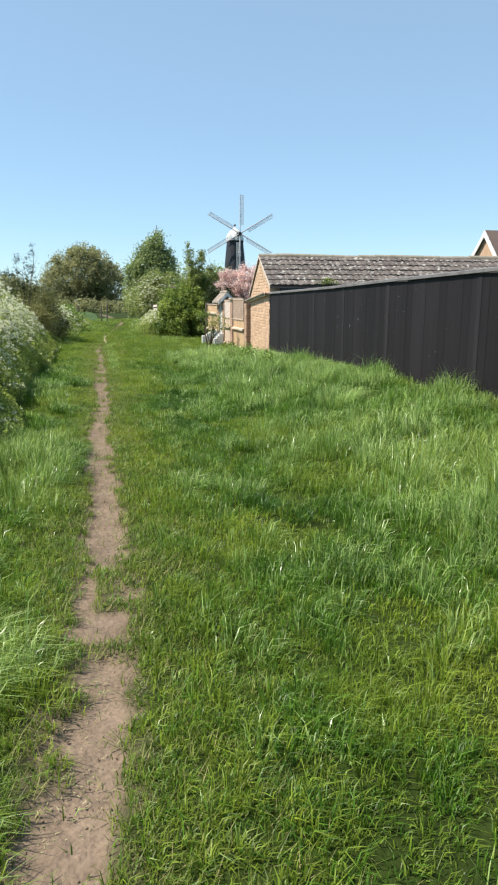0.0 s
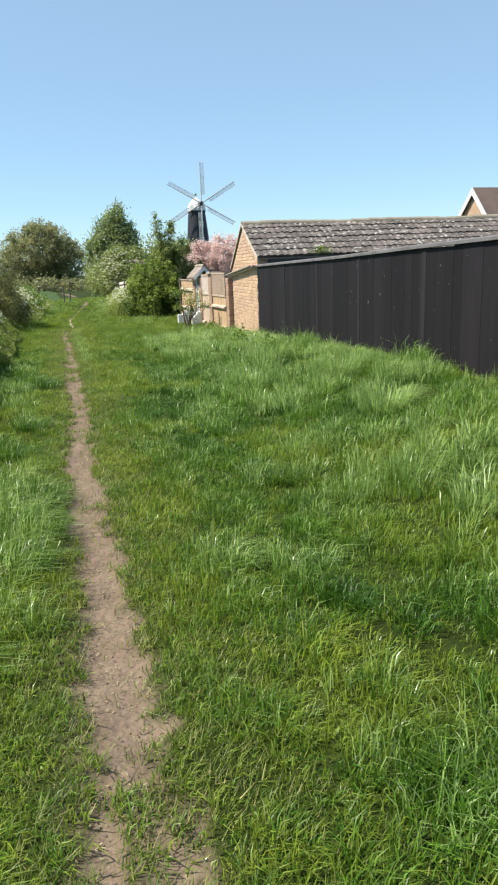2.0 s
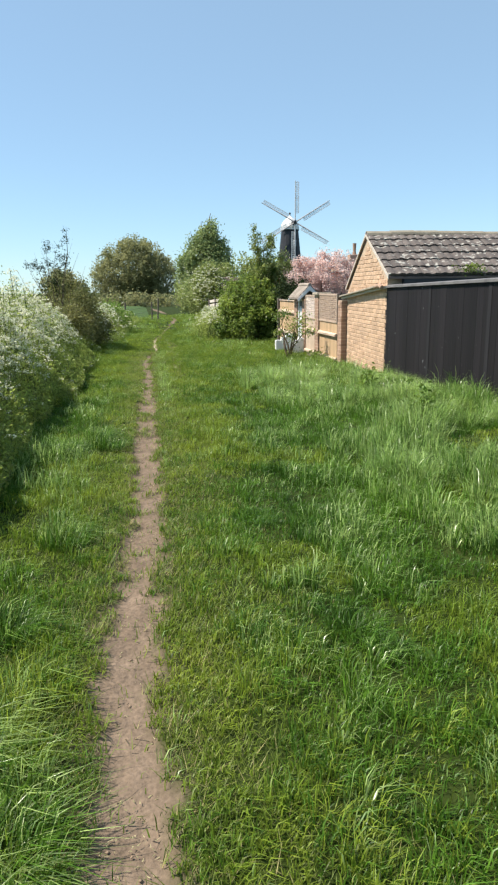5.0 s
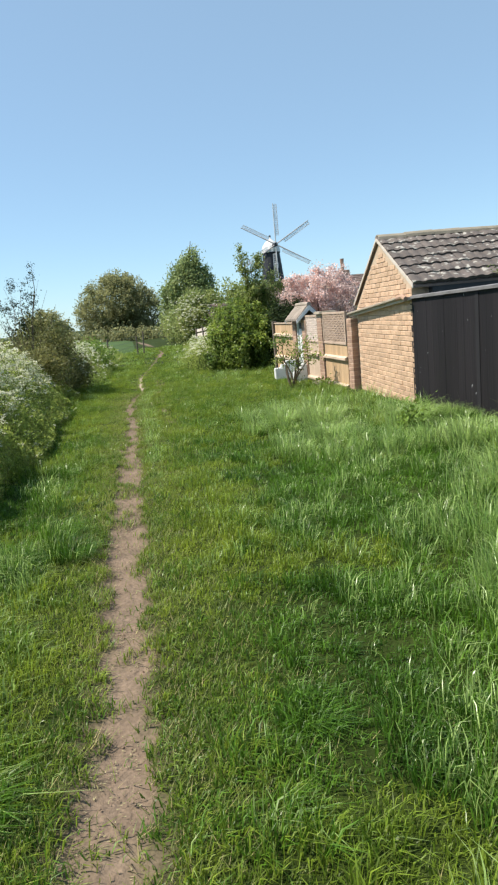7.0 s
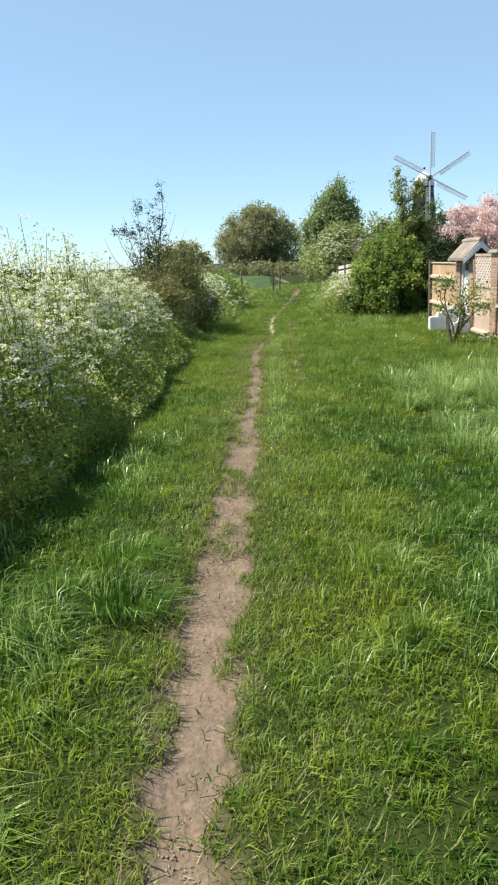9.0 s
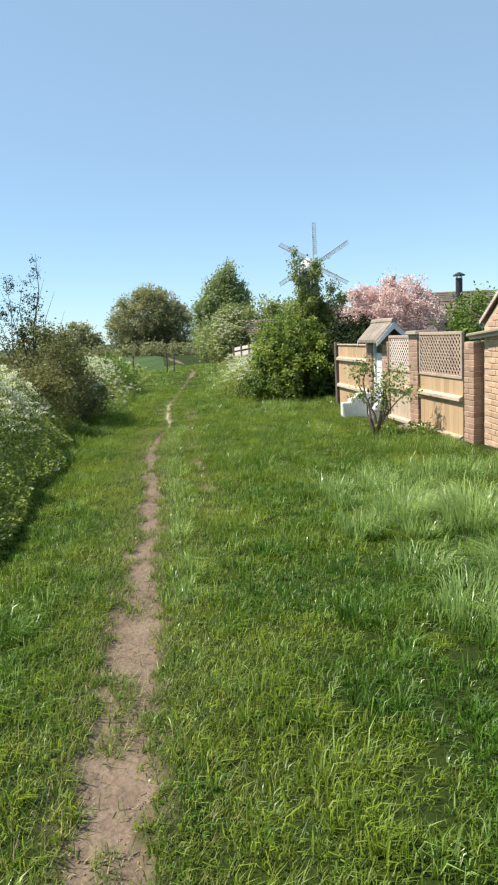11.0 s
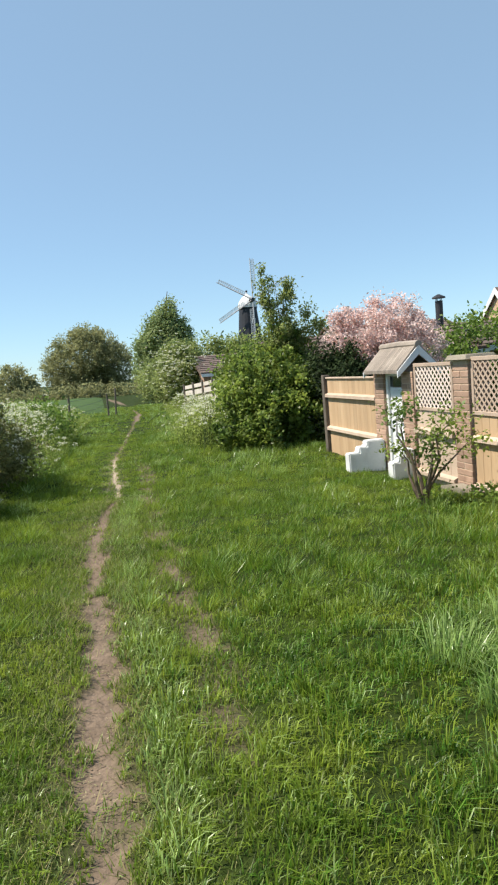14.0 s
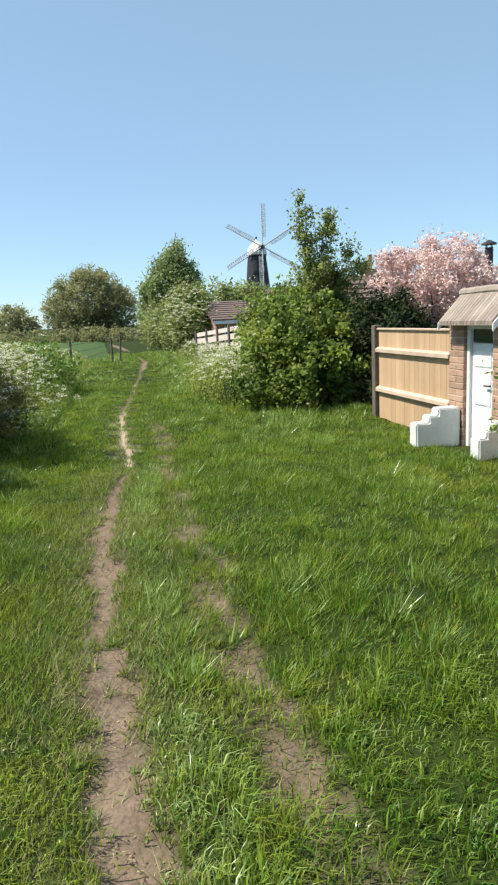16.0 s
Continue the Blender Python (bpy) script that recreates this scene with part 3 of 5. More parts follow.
def build_black_fence():
    f = thing("fence", pose(fence_x(6), 6, 0), "tall black-stained boarded fence with a grey capping on a grassy bank", "fence")
    ang = -math.degrees(math.atan(0.038))
    y = -4.0
    i = 0
    meshes = []
    for z1 in (1.86, 1.82, 1.78, 1.74, 1.70, 1.66, 1.62):
        bm = box(-0.012, 0.012, -0.0897, 0.0897, -0.1, z1, 0.002)
        me = bpy.data.meshes.new("board")
        bm.to_mesh(me)
        bm.free()
        me.materials.append(M_BLACK)
        meshes.append((z1, me))
    while y < 16.9:
        top = float(fence_top(y + 0.09))
        me = min(meshes, key=lambda q: abs(q[0] - top))[1]
        o = part("board", me, M_BLACK, f)
        o.matrix_parent_inverse = Matrix.Identity(4)
        o.location = (fence_x(y + 0.09) - fence_x(6) + 0.0015 * math.sin(i * 2.3), y + 0.09 - 6, 0)
        o.rotation_euler = (0, 0, radians(ang))
        y += 0.18
        i += 1
    for yy in (-2.6, -0.2, 2.2, 4.6, 7.35, 9.75, 11.6, 13.3, 15.1):
        part("cover_strip", box(-0.019, -0.0125, -0.045, 0.045, 0.0, float(fence_top(yy)) - 0.03, 0.004), M_STRIP, f, "slightly paler cover strip").matrix_local = pose(fence_x(yy) - fence_x(6), yy - 6, 0, 0, 0, ang)
    ys = [-4, 0, 4, 7, 10, 12.3, 14.5, 16.97]
    bm = bmesh.new()
    rows = []
    for yy in ys:
        x, z = fence_x(yy) - fence_x(6), float(fence_top(yy)) + 0.012
        rows.append([bm.verts.new((x + a, yy - 6, z + b)) for a, b in ((-0.05, -0.02), (-0.05, 0.012), (0.0, 0.026), (0.05, 0.012), (0.05, -0.02))])
    for a, b in zip(rows, rows[1:]):
        for k in range(5):
            bm.faces.new((a[k], a[(k + 1) % 5], b[(k + 1) % 5], b[k]))
    bm.faces.new(rows[0])
    bm.faces.new(rows[-1][::-1])
    part("capping", bm, M_CAPPING, f, "weathered grey capping rail")


build_black_fence()


# ---- brick shed with its gable to the path ----
def build_shed():
    # local frame: u runs along the gable away from the start, v goes into the shed
    ang = -math.degrees(math.atan(0.08))
    m = pose(4.19, 17.0, 0, 0, 0, ang)
    s = thing("brick_shed", m, "old yellow-brick shed with a mossy pantiled roof", "shed")
    L, depth, apex_u, apex_z, eave_z = 2.93, 7.4, 1.42, 2.53, 1.79
    out = [(0.0, -0.1), (L, -0.1), (L, 1.56), (apex_u, apex_z), (0.0, eave_z)]
    part("wall", prism(out, "x", 0.0, 0.22), M_MORTAR, s, "mortar of the gable wall")
    part("wall", box(0.222, depth, 0.0, 0.2, -0.1, eave_z - 0.02), M_MORTAR, s)
    part("wall", box(0.222, depth, L - 0.2, L, -0.1, 1.54), M_MORTAR, s)
    part("wall", prism([(0.2, -0.1), (L - 0.2, -0.1), (L - 0.2, 1.6), (apex_u, apex_z - 0.05), (0.2, 1.8)], "x", depth - 0.2, depth), M_MORTAR, s)
    # near-black box for the shade under the front eave, seen above the fence
    part("eave_shade_board", box(0.24, depth, -0.16, -0.01, 1.60, 1.80, 0.004), M_IRON_AND_SHADE, s, "near-black box standing in for the shade under the eave")
    # roof tiles, front slope
    rise, run = apex_z + 0.07 - (eave_z + 0.03), apex_u + 0.17
    slope = math.atan2(rise, run)
    length = math.hypot(rise, run)
    rows = 6
    tw = 0.30
    prof = [(-0.15, 0.004), (-0.11, 0.016), (-0.06, 0.016), (-0.02, 0.002), (0.02, 0.002), (0.06, 0.018), (0.11, 0.018), (0.153, 0.006)]
    bm = bmesh.new()
    step = length / rows
    a = [bm.verts.new((x, 0, z)) for x, z in prof]
    b = [bm.verts.new((x, step + 0.06, z)) for x, z in prof]
    c = [bm.verts.new((x, 0.02, z - 0.05)) for x, z in prof]
    for k in range(len(prof) - 1):
        bm.faces.new((a[k], a[k + 1], b[k + 1], b[k]))
        bm.faces.new((c[k], c[k + 1], a[k + 1], a[k]))
    tile = bpy.data.meshes.new("roof_tile")
    bmesh.ops.recalc_face_normals(bm, faces=bm.faces[:])
    bm.to_mesh(tile)
    bm.free()
    tile.materials.append(M_TILE)
    roof = part("roof", prism([(-0.17, eave_z + 0.0), (apex_u, apex_z + 0.035), (L + 0.1, 1.62), (L + 0.1, 1.585), (apex_u, apex_z + 0.0), (-0.17, eave_z - 0.03)], "x", -0.03, depth + 0.05), M_TILE_FAR, s, "tiled pitched roof")
    rnd = random.Random(4)
    cols = int((depth + 0.08) / tw)
    for r in range(rows):
        for q in range(cols):
            o = part("roof_tile", tile, M_TILE, roof)
            lift = 0.052 + rnd.uniform(-0.004, 0.007)
            o.matrix_local = (Matrix.Translation((0.11 + q * tw, -0.17 + math.cos(slope) * step * r - math.sin(slope) * lift, eave_z + math.sin(slope) * step * r + math.cos(slope) * lift))
                              @ Matrix.Rotation(slope - 0.075, 4, "X") @ Matrix.Rotation(rnd.uniform(-0.012, 0.012), 4, "Z"))
    # ridge tiles
    arc = [(math.cos(t) * 0.11, math.sin(t) * 0.085) for t in [math.pi * k / 6 for k in range(7)]]
    bm = prism([(u, w) for u, w in arc] + [(u * 0.8, w * 0.75) for u, w in arc[::-1]], "x", -0.225, 0.225)
    ridge = bpy.data.meshes.new("ridge_tile")
    bmesh.ops.recalc_face_normals(bm, faces=bm.faces[:])
    bm.to_mesh(ridge)
    bm.free()
    ridge.materials.append(M_STONE)
    for q in range(int(depth / 0.45) + 1):
        o = part("ridge_tile", ridge, M_STONE, roof)
        o.matrix_local = pose(0.2 + q * 0.452, apex_u, apex_z + 0.035 + rnd.uniform(-0.006, 0.008) + 0.012 * math.sin(q), 0, rnd.uniform(-1, 1), 0)
    # mortar fillets along the verge, gutter pipe and bracket under the gable
    part("verge", prism([(-0.17, eave_z - 0.03), (-0.17, eave_z + 0.03), (apex_u, apex_z + 0.075), (apex_u, apex_z + 0.03)], "x", -0.045, -0.032), M_VERGE, s, "pale mortar verge")
    part("verge", prism([(apex_u, apex_z + 0.03), (apex_u, apex_z + 0.075), (L + 0.06, 1.62), (L + 0.06, 1.575)], "x", -0.045, -0.032), M_VERGE, s, "pale mortar verge")
    part("coping", prism([(-0.02, 1.60), (-0.02, 1.645), (3.2, 1.43), (3.2, 1.385)], "x", -0.09, -0.02), M_VERGE, s, "sloping grey ledge under the gable")
    part("pipe", tube([(-0.115, 0.02, 1.655), (-0.118, 0.9, 1.595), (-0.115, 3.2, 1.44)], [0.026, 0.024, 0.024], 8), M_STONE, s, "sloping pipe")
    part("pipe_elbow", tube([(-0.115, -0.06, 1.62), (-0.115, 0.08, 1.66), (-0.115, 0.3, 1.64)], [0.034, 0.038, 0.034], 8), M_BRICK_RED, s, "rusty brown pipe elbow")
    # bricks of the gable, laid in stretcher bond
    bm = box(-0.008, 0.05, -0.107, 0.107, -0.0325, 0.0325, 0.005)
    brick = bpy.data.meshes.new("brick")
    bm.to_mesh(brick)
    bm.free()
    brick.materials.append(M_BRICK)
    bm = box(-0.008, 0.05, -0.05, 0.05, -0.0325, 0.0325, 0.005)
    half = bpy.data.meshes.new("brick")
    bm.to_mesh(half)
    bm.free()
    half.materials.append(M_BRICK)
    face = part("wall", box(0.002, 0.05, 0.02, L - 0.02, -0.05, 1.5), M_MORTAR, s, "yellow brick gable wall")
    for c in range(36):
        z = 0.0 + c * 0.075
        u = 0.109 + (0.1125 if c % 2 else 0)
        if c % 2:
            o = part("brick", half, M_BRICK, face)
            o.location = (rnd.uniform(-0.003, 0.002), 0.052, z)
            if z > eave_z - 0.05:
                bpy.data.objects.remove(o)
        while u + 0.1 < L:
            zmax = eave_z + (apex_z - eave_z) * min(1, (u - 0.11) / apex_u) if u < apex_u else apex_z - (apex_z - 1.56) * (u + 0.11 - apex_u) / (L - apex_u)
            if z + 0.04 < zmax:
                o = part("brick", brick, M_BRICK, face)
                o.location = (rnd.uniform(-0.003, 0.002), u, z)
            u += 0.225
    return s


build_shed()


def eave_weed():
    """A yellow-green weed rooted on the soffit of the shed."""
    t = thing("eave_weed", pose(5.56, 16.75, 1.80), "yellow-green weed sprouting from the shed eave", "plant")
    for k in range(5):
        part("stem", tube([(0.02 * k - 0.04, 0, -0.02), (0.05 * k - 0.1, -0.03, 0.10), (0.09 * k - 0.18, -0.05, 0.16)], [0.005, 0.004, 0.002], 5), M_STEM, t)
    c = RNG.normal(0, 1, (260, 3)) * np.array([0.13, 0.05, 0.045]) + np.array([0, -0.04, 0.11])
    part("leaves", leaf_mesh("leaves", c, 0.045, M_LEAF_BRIGHT, 0.5), M_LEAF_BRIGHT, t)


eave_weed()


# ---- garden wall line with lattice, brick piers, gate and boarded panels ----
WX = 4.30


def brick_pier(name, y0, y1, z0, z1, x0, x1, label, cap=True, mat=None):
    t = thing(name, pose((x0 + x1) / 2, (y0 + y1) / 2, z0), label, "pillar", "brick pillars of the garden wall")
    hx, hy, h = (x1 - x0) / 2, (y1 - y0) / 2, z1 - z0
    core = part("core", box(-hx + 0.006, hx - 0.006, -hy + 0.006, hy - 0.006, 0, h), M_MORTAR, t)
    n = int(h / 0.075)
    rnd = random.Random(int(y0 * 100))
    a = bpy.data.meshes.new("brick")
    bm = box(-hx, hx, -hy, -0.004, 0.005, 0.07, 0.004)
    bm.to_mesh(a)
    bm.free()
    b = bpy.data.meshes.new("brick")
    bm = box(-hx, -0.004, -hy, hy, 0.005, 0.07, 0.004)
    bm.to_mesh(b)
    bm.free()
    for q in (a, b):
        q.materials.append(mat or M_BRICK_RED)
    for c in range(n):
        for k in (0, 1):
            o = part("brick", a if c % 2 else b, M_BRICK_RED, t)
            o.matrix_local = pose(rnd.uniform(-0.003, 0.003), rnd.uniform(-0.003, 0.003), c * 0.075, 0, 0, 180 * k)
    if cap:
        bm = box(-hx - 0.06, hx + 0.06, -hy - 0.06, hy + 0.06, h, h + 0.06, 0.008)
        for v in bm.verts:
            if v.co.z > h + 0.04:
                v.co.x *= 0.9
                v.co.y *= 0.9
        part("cap", bm, M_STONE, t, "weathered stone cap")
    return t


def lattice_panel(y0, y1, zb, zt, pale, label):
    """A boarded panel with rails and a diagonal lattice above it."""
    t = thing("lattice_fence_panel", pose(WX, (y0 + y1) / 2, 0), label, "fence panel", "panels of the garden wall")
    w = (y1 - y0) / 2
    split = 0.86
    nb = max(2, round((y1 - y0) / 0.15))
    bw = (y1 - y0) / nb
    for k in range(nb):
        part("board", box(0.0, 0.018, -w + k * bw + 0.002, -w + (k + 1) * bw - 0.002, zb, split, 0.003), M_WOOD_PALE if pale else M_WOOD, t)
    for z in (0.06, 0.60):
        bm = prism([(-0.06, z - 0.03), (-0.06, z + 0.012), (-0.002, z + 0.04), (-0.002, z - 0.03)], "y", -w, w)
        part("rail", bm, M_WOOD_PALE, t, "pale weathered rail")
    for z0, z1 in ((split + 0.002, split + 0.045), (zt - 0.045, zt)):
        part("lattice_frame", box(-0.02, 0.025, -w, w, z0, z1, 0.004), M_LATTICE, t)
    for a, b in ((-w, -w + 0.045), (w - 0.045, w)):
        part("lattice_frame", box(-0.018, 0.023, a, b, split + 0.047, zt - 0.047, 0.004), M_LATTICE, t)
    lo, hi, ya, yb = split + 0.04, zt - 0.04, -w + 0.04, w - 0.04
    h = hi - lo
    step = 0.092
    lat = M_LATTICE_PALE if pale else M_LATTICE
    for s in (0, 1):
        bm = bmesh.new()
        c = ya - h
        while c < yb:
            pts = []
            for z in (lo, hi):
                pts.append((c + (z - lo) if s == 0 else c + (hi - z), z))
            (p, q), (r, u) = pts
            # clip the slat to the frame
            def clip(yy):
                return min(max(yy, ya), yb)
            zp, zr = q + (abs(clip(p) - p)) * (1 if s == 0 or True else -1), u - abs(clip(r) - r)
            p2, r2 = clip(p), clip(r)
            if s == 1:
                zp, zr = lo + abs(p2 - p), hi - abs(r2 - r)
            if zr - zp > 0.03:
                x0, x1 = (-0.012, -0.004) if s == 0 else (-0.003, 0.005)
                hw = 0.0125
                vs = []
                for x in (x0, x1):
                    vs.append([bm.verts.new((x, yy + d, zz)) for yy, zz, d in ((p2, zp, -hw), (p2, zp, hw), (r2, zr, hw), (r2, zr, -hw))])
                bm.faces.new(vs[0])
                bm.faces.new(vs[1][::-1])
                for k in range(4):
                    bm.faces.new((vs[0][k], vs[0][(k + 1) % 4], vs[1][(k + 1) % 4], vs[1][k]))
            c += step
        part("lattice_slats", bm, lat, t, "crossed wooden lattice slats")
    return t


def build_wall():
    brick_pier("brick_pillar", 19.97, 20.24, -0.15, 1.36, 4.30, 4.58, "square brown-brick end pillar beside the shed", cap=False)
    lattice_panel(20.27, 21.72, -0.1, 1.50, False, "wooden fence panel with a lattice top and pale rails")
    brick_pier("brick_pillar", 21.76, 22.08, -0.15, 1.47, 4.27, 4.55, "brown-brick pillar with a stone cap and cement foot")
    lattice_panel(22.11, 23.06, -0.1, 1.46, True, "sun-bleached fence panel with a pale lattice top")
    brick_pier("brick_pillar", 23.08, 23.40, -0.3, 1.36, 4.27, 4.55, "brown-brick gate pillar under the little roof", cap=False)
    brick_pier("brick_pillar", 23.98, 24.30, -0.3, 1.36, 4.27, 4.55, "brown-brick gate pillar under the little roof", cap=False)
    # cement foot of the middle pillar
    bm = prism([(21.55, -0.12), (22.3, -0.12), (22.16, 0.02), (21.95, 0.06), (21.7, 0.05)], "x", 4.10, 4.26)
    tagged(part("cement_plinth", bm, M_STONE), "lumpy pale cement foot against the brick pillar", "plinth")
    # white gate door
    d = thing("gate_door", pose(4.36, 23.69, -0.3), "closed white-painted gate door with a small dark light", "door")
    part("frame", box(-0.05, 0.03, -0.285, -0.225, 0, 1.66, 0.004), M_WHITE, d)
    part("frame", box(-0.05, 0.03, 0.225, 0.285, 0, 1.66, 0.004), M_WHITE, d)
    part("frame", box(-0.05, 0.03, -0.223, 0.223, 1.60, 1.66, 0.004), M_WHITE, d)
    leaf = part("leaf", box(-0.015, 0.02, -0.22, 0.22, 0.02, 1.44, 0.004), M_WHITE, d, "white panelled door leaf")
    for z0, z1 in ((0.1, 0.65), (0.75, 1.12), (1.18, 1.40)):
        part("panel", box(-0.024, -0.016, -0.16, 0.16, z0, z1, 0.006), M_WHITE, leaf)
    part("handle", tube([(-0.03, -0.17, 0.98), (-0.06, -0.17, 0.98), (-0.06, -0.09, 0.98)], [0.01, 0.01, 0.01], 6), M_IRON_AND_SHADE, leaf, "dark lever handle")
    part("pane", box(-0.008, 0.004, -0.22, 0.22, 1.45, 1.595), M_GLASS, d, "dark glass light above the door")
    # small pitched roof over the gate
    h = thing("gate_roof", pose(4.42, 23.70, 1.36), "small pitched shingle roof with white bargeboards over the gate", "roof")
    y0, y1, hw, rise = -0.54, 0.55, 0.30, 0.315
    for sgn in (-1, 1):
        slope = part("slope", prism([(sgn * hw, 0.0), (sgn * hw, 0.03), (0, rise + 0.03), (0, rise)], "y", y0, y1), M_THATCH, h, "grey-brown shingle slope")
        for k in range(16):
            yy = y0 + 0.034 + k * 0.0681
            bm = prism([(sgn * (hw + 0.02), -0.012), (sgn * (hw + 0.02), 0.035), (sgn * 0.01, rise + 0.046), (sgn * 0.01, rise + 0.032)], "y", yy - 0.031, yy + 0.031)
            part("shingle", bm, M_THATCH, slope)
    part("ridge", tube([(0, y0 - 0.02, rise + 0.035), (0, 0, rise + 0.045), (0, y1 + 0.02, rise + 0.035)], [0.05, 0.052, 0.05], 8), M_THATCH, h, "rounded ridge roll")
    for yy in (y0 - 0.022, y1 + 0.004):
        for sgn in (-1, 1):
            part("bargeboard", prism([(sgn * (hw + 0.02), -0.07), (sgn * (hw + 0.02), 0.01), (sgn * 0.002, rise + 0.02), (sgn * 0.002, rise - 0.10)], "y", yy, yy + 0.018), M_WHITE, h, "white bargeboard")
    part("tie_beam", box(-hw + 0.05, hw - 0.05, y0 + 0.02, y0 + 0.06, 0.0, 0.06, 0.004), M_POST, h)
    part("tie_beam", box(-hw + 0.05, hw - 0.05, y1 - 0.06, y1 - 0.02, 0.0, 0.06, 0.004), M_POST, h)
    part("wall_plate", box(-0.13, 0.13, y0 + 0.07, y1 - 0.07, 0.062, 0.10, 0.004), M_POST, h)
    # stepped white side walls of the steps down to the gate
    for yc, kind in ((24.10, 0), (23.20, 1)):
        s = [(3.70, -0.35), (4.262, -0.35), (4.262, 0.40), (3.98, 0.40), (3.98, 0.32), (3.86, 0.32), (3.86, 0.24), (3.70, 0.24)]
        if kind:
            s = [(3.95, -0.35), (4.262, -0.35), (4.262, 0.35), (4.12, 0.35), (4.12, 0.27), (4.04, 0.27), (4.04, 0.19), (3.95, 0.19)]
        w = part("step_wall", prism(s, "y", yc - 0.09, yc + 0.09), M_RENDER)
        bv = bmesh.new()
        bv.from_mesh(w.data)
        bmesh.ops.bevel(bv, geom=bv.edges[:], offset=0.015, segments=2, affect="EDGES")
        bv.to_mesh(w.data)
        bv.free()
        tagged(w, "white-painted stepped side wall of the gate steps", "garden wall", "stepped walls of the gate")
    for k in range(3):
        tagged(part("garden_step", box(3.75 + k * 0.17, 3.92 + k * 0.17 - 0.002, 23.31, 23.99, -0.35, -0.06 - k * 0.08, 0.01), M_STONE), "worn concrete step down to the gate", "step", "steps of the gate")
    # boarded panel between the gate and the overgrown corner
    t = thing("boarded_fence_panel", pose(WX + 0.04, 25.42, 0), "golden close-boarded fence panel with three pale rails", "fence panel", "panels of the garden wall")
    w = 1.08
    for k in range(15):
        part("board", box(0.0, 0.018, -w + k * 0.144 + 0.002, -w + (k + 1) * 0.144 - 0.002, -0.15, 1.27, 0.003), M_WOOD, t)
    for z in (0.39, 0.98):
        part("rail", prism([(-0.06, z - 0.035), (-0.06, z + 0.012), (-0.002, z + 0.04), (-0.002, z - 0.035)], "y", -w, w), M_WOOD_PALE, t, "pale weathered rail")
    part("capping", box(-0.03, 0.045, -w - 0.01, w + 0.01, 1.272, 1.30, 0.005), M_WOOD_PALE, t)
    # garden wall that closes the yard behind
    for k, (yy, z) in enumerate(((26.62, 1.3),)):
        p = part("fence_post", box(4.28, 4.40, 26.52, 26.64, -0.15, 1.34, 0.008), M_POST)
        tagged(p, "dark weathered wooden fence post", "post")


build_wall()


# ---- planting round the gate ----
def shrub_rose():
    t = thing("rose_shrub", pose(3.45, 21.37, 0), "leggy rose shrub with bare woody stems before the fence", "shrub")
    rnd = random.Random(5)
    tips = [(-0.16, 0.2, 0.62), (-0.2, 0.08, 0.98), (0.10, -0.08, 0.52), (0.28, -0.22, 0.92), (0.2, 0.1, 0.6), (0.40, -0.28, 0.68), (-0.05, 0.2, 1.05), (0.06, -0.18, 0.78)]
    for k, tip in enumerate(tips):
        part("stem", limbs((0.02 * math.cos(k), 0.02 * math.sin(k), -0.05), [tip], 0.026, 3 + k, 0.3), M_BARK, t, "bare brown stem")
    c = []
    for x, y, z in tips:
        c.append(np.array([x, y, z]) + RNG.normal(0, 1, (150, 3)) * np.array([0.10, 0.10, 0.075]))
    c.append(np.array([0.05, 0.0, 0.12]) + RNG.normal(0, 1, (140, 3)) * np.array([0.14, 0.14, 0.08]))
    part("leaves", leaf_mesh("leaves", np.concatenate(c), 0.05, M_LEAF_BRIGHT, 0.5), M_LEAF_BRIGHT, t)


shrub_rose()


def low_plant(x, y, r, h, n, mat, label):
    t = thing("garden_plant", pose(x, y, 0), label, "plant")
    z0 = float(ground_z(x, y))
    c = RNG.normal(0, 1, (n, 3)) * np.array([r, r, h * 0.35]) + np.array([0, 0, z0 + h * 0.5])
    c = c[c[:, 2] > z0 + 0.01]
    part("leaves", leaf_mesh("leaves", c, 0.06, mat, 0.6), mat, t)


low_plant(4.0, 21.0, 0.12, 0.18, 260, M_LEAF, "low leafy plant at the foot of the fence")
low_plant(3.05, 14.6, 0.10, 0.32, 260, M_LEAF, "broad-leaved weed among the tall grass")
low_plant(2.9, 12.4, 0.09, 0.3, 200, M_LEAF, "broad-leaved weed among the tall grass")


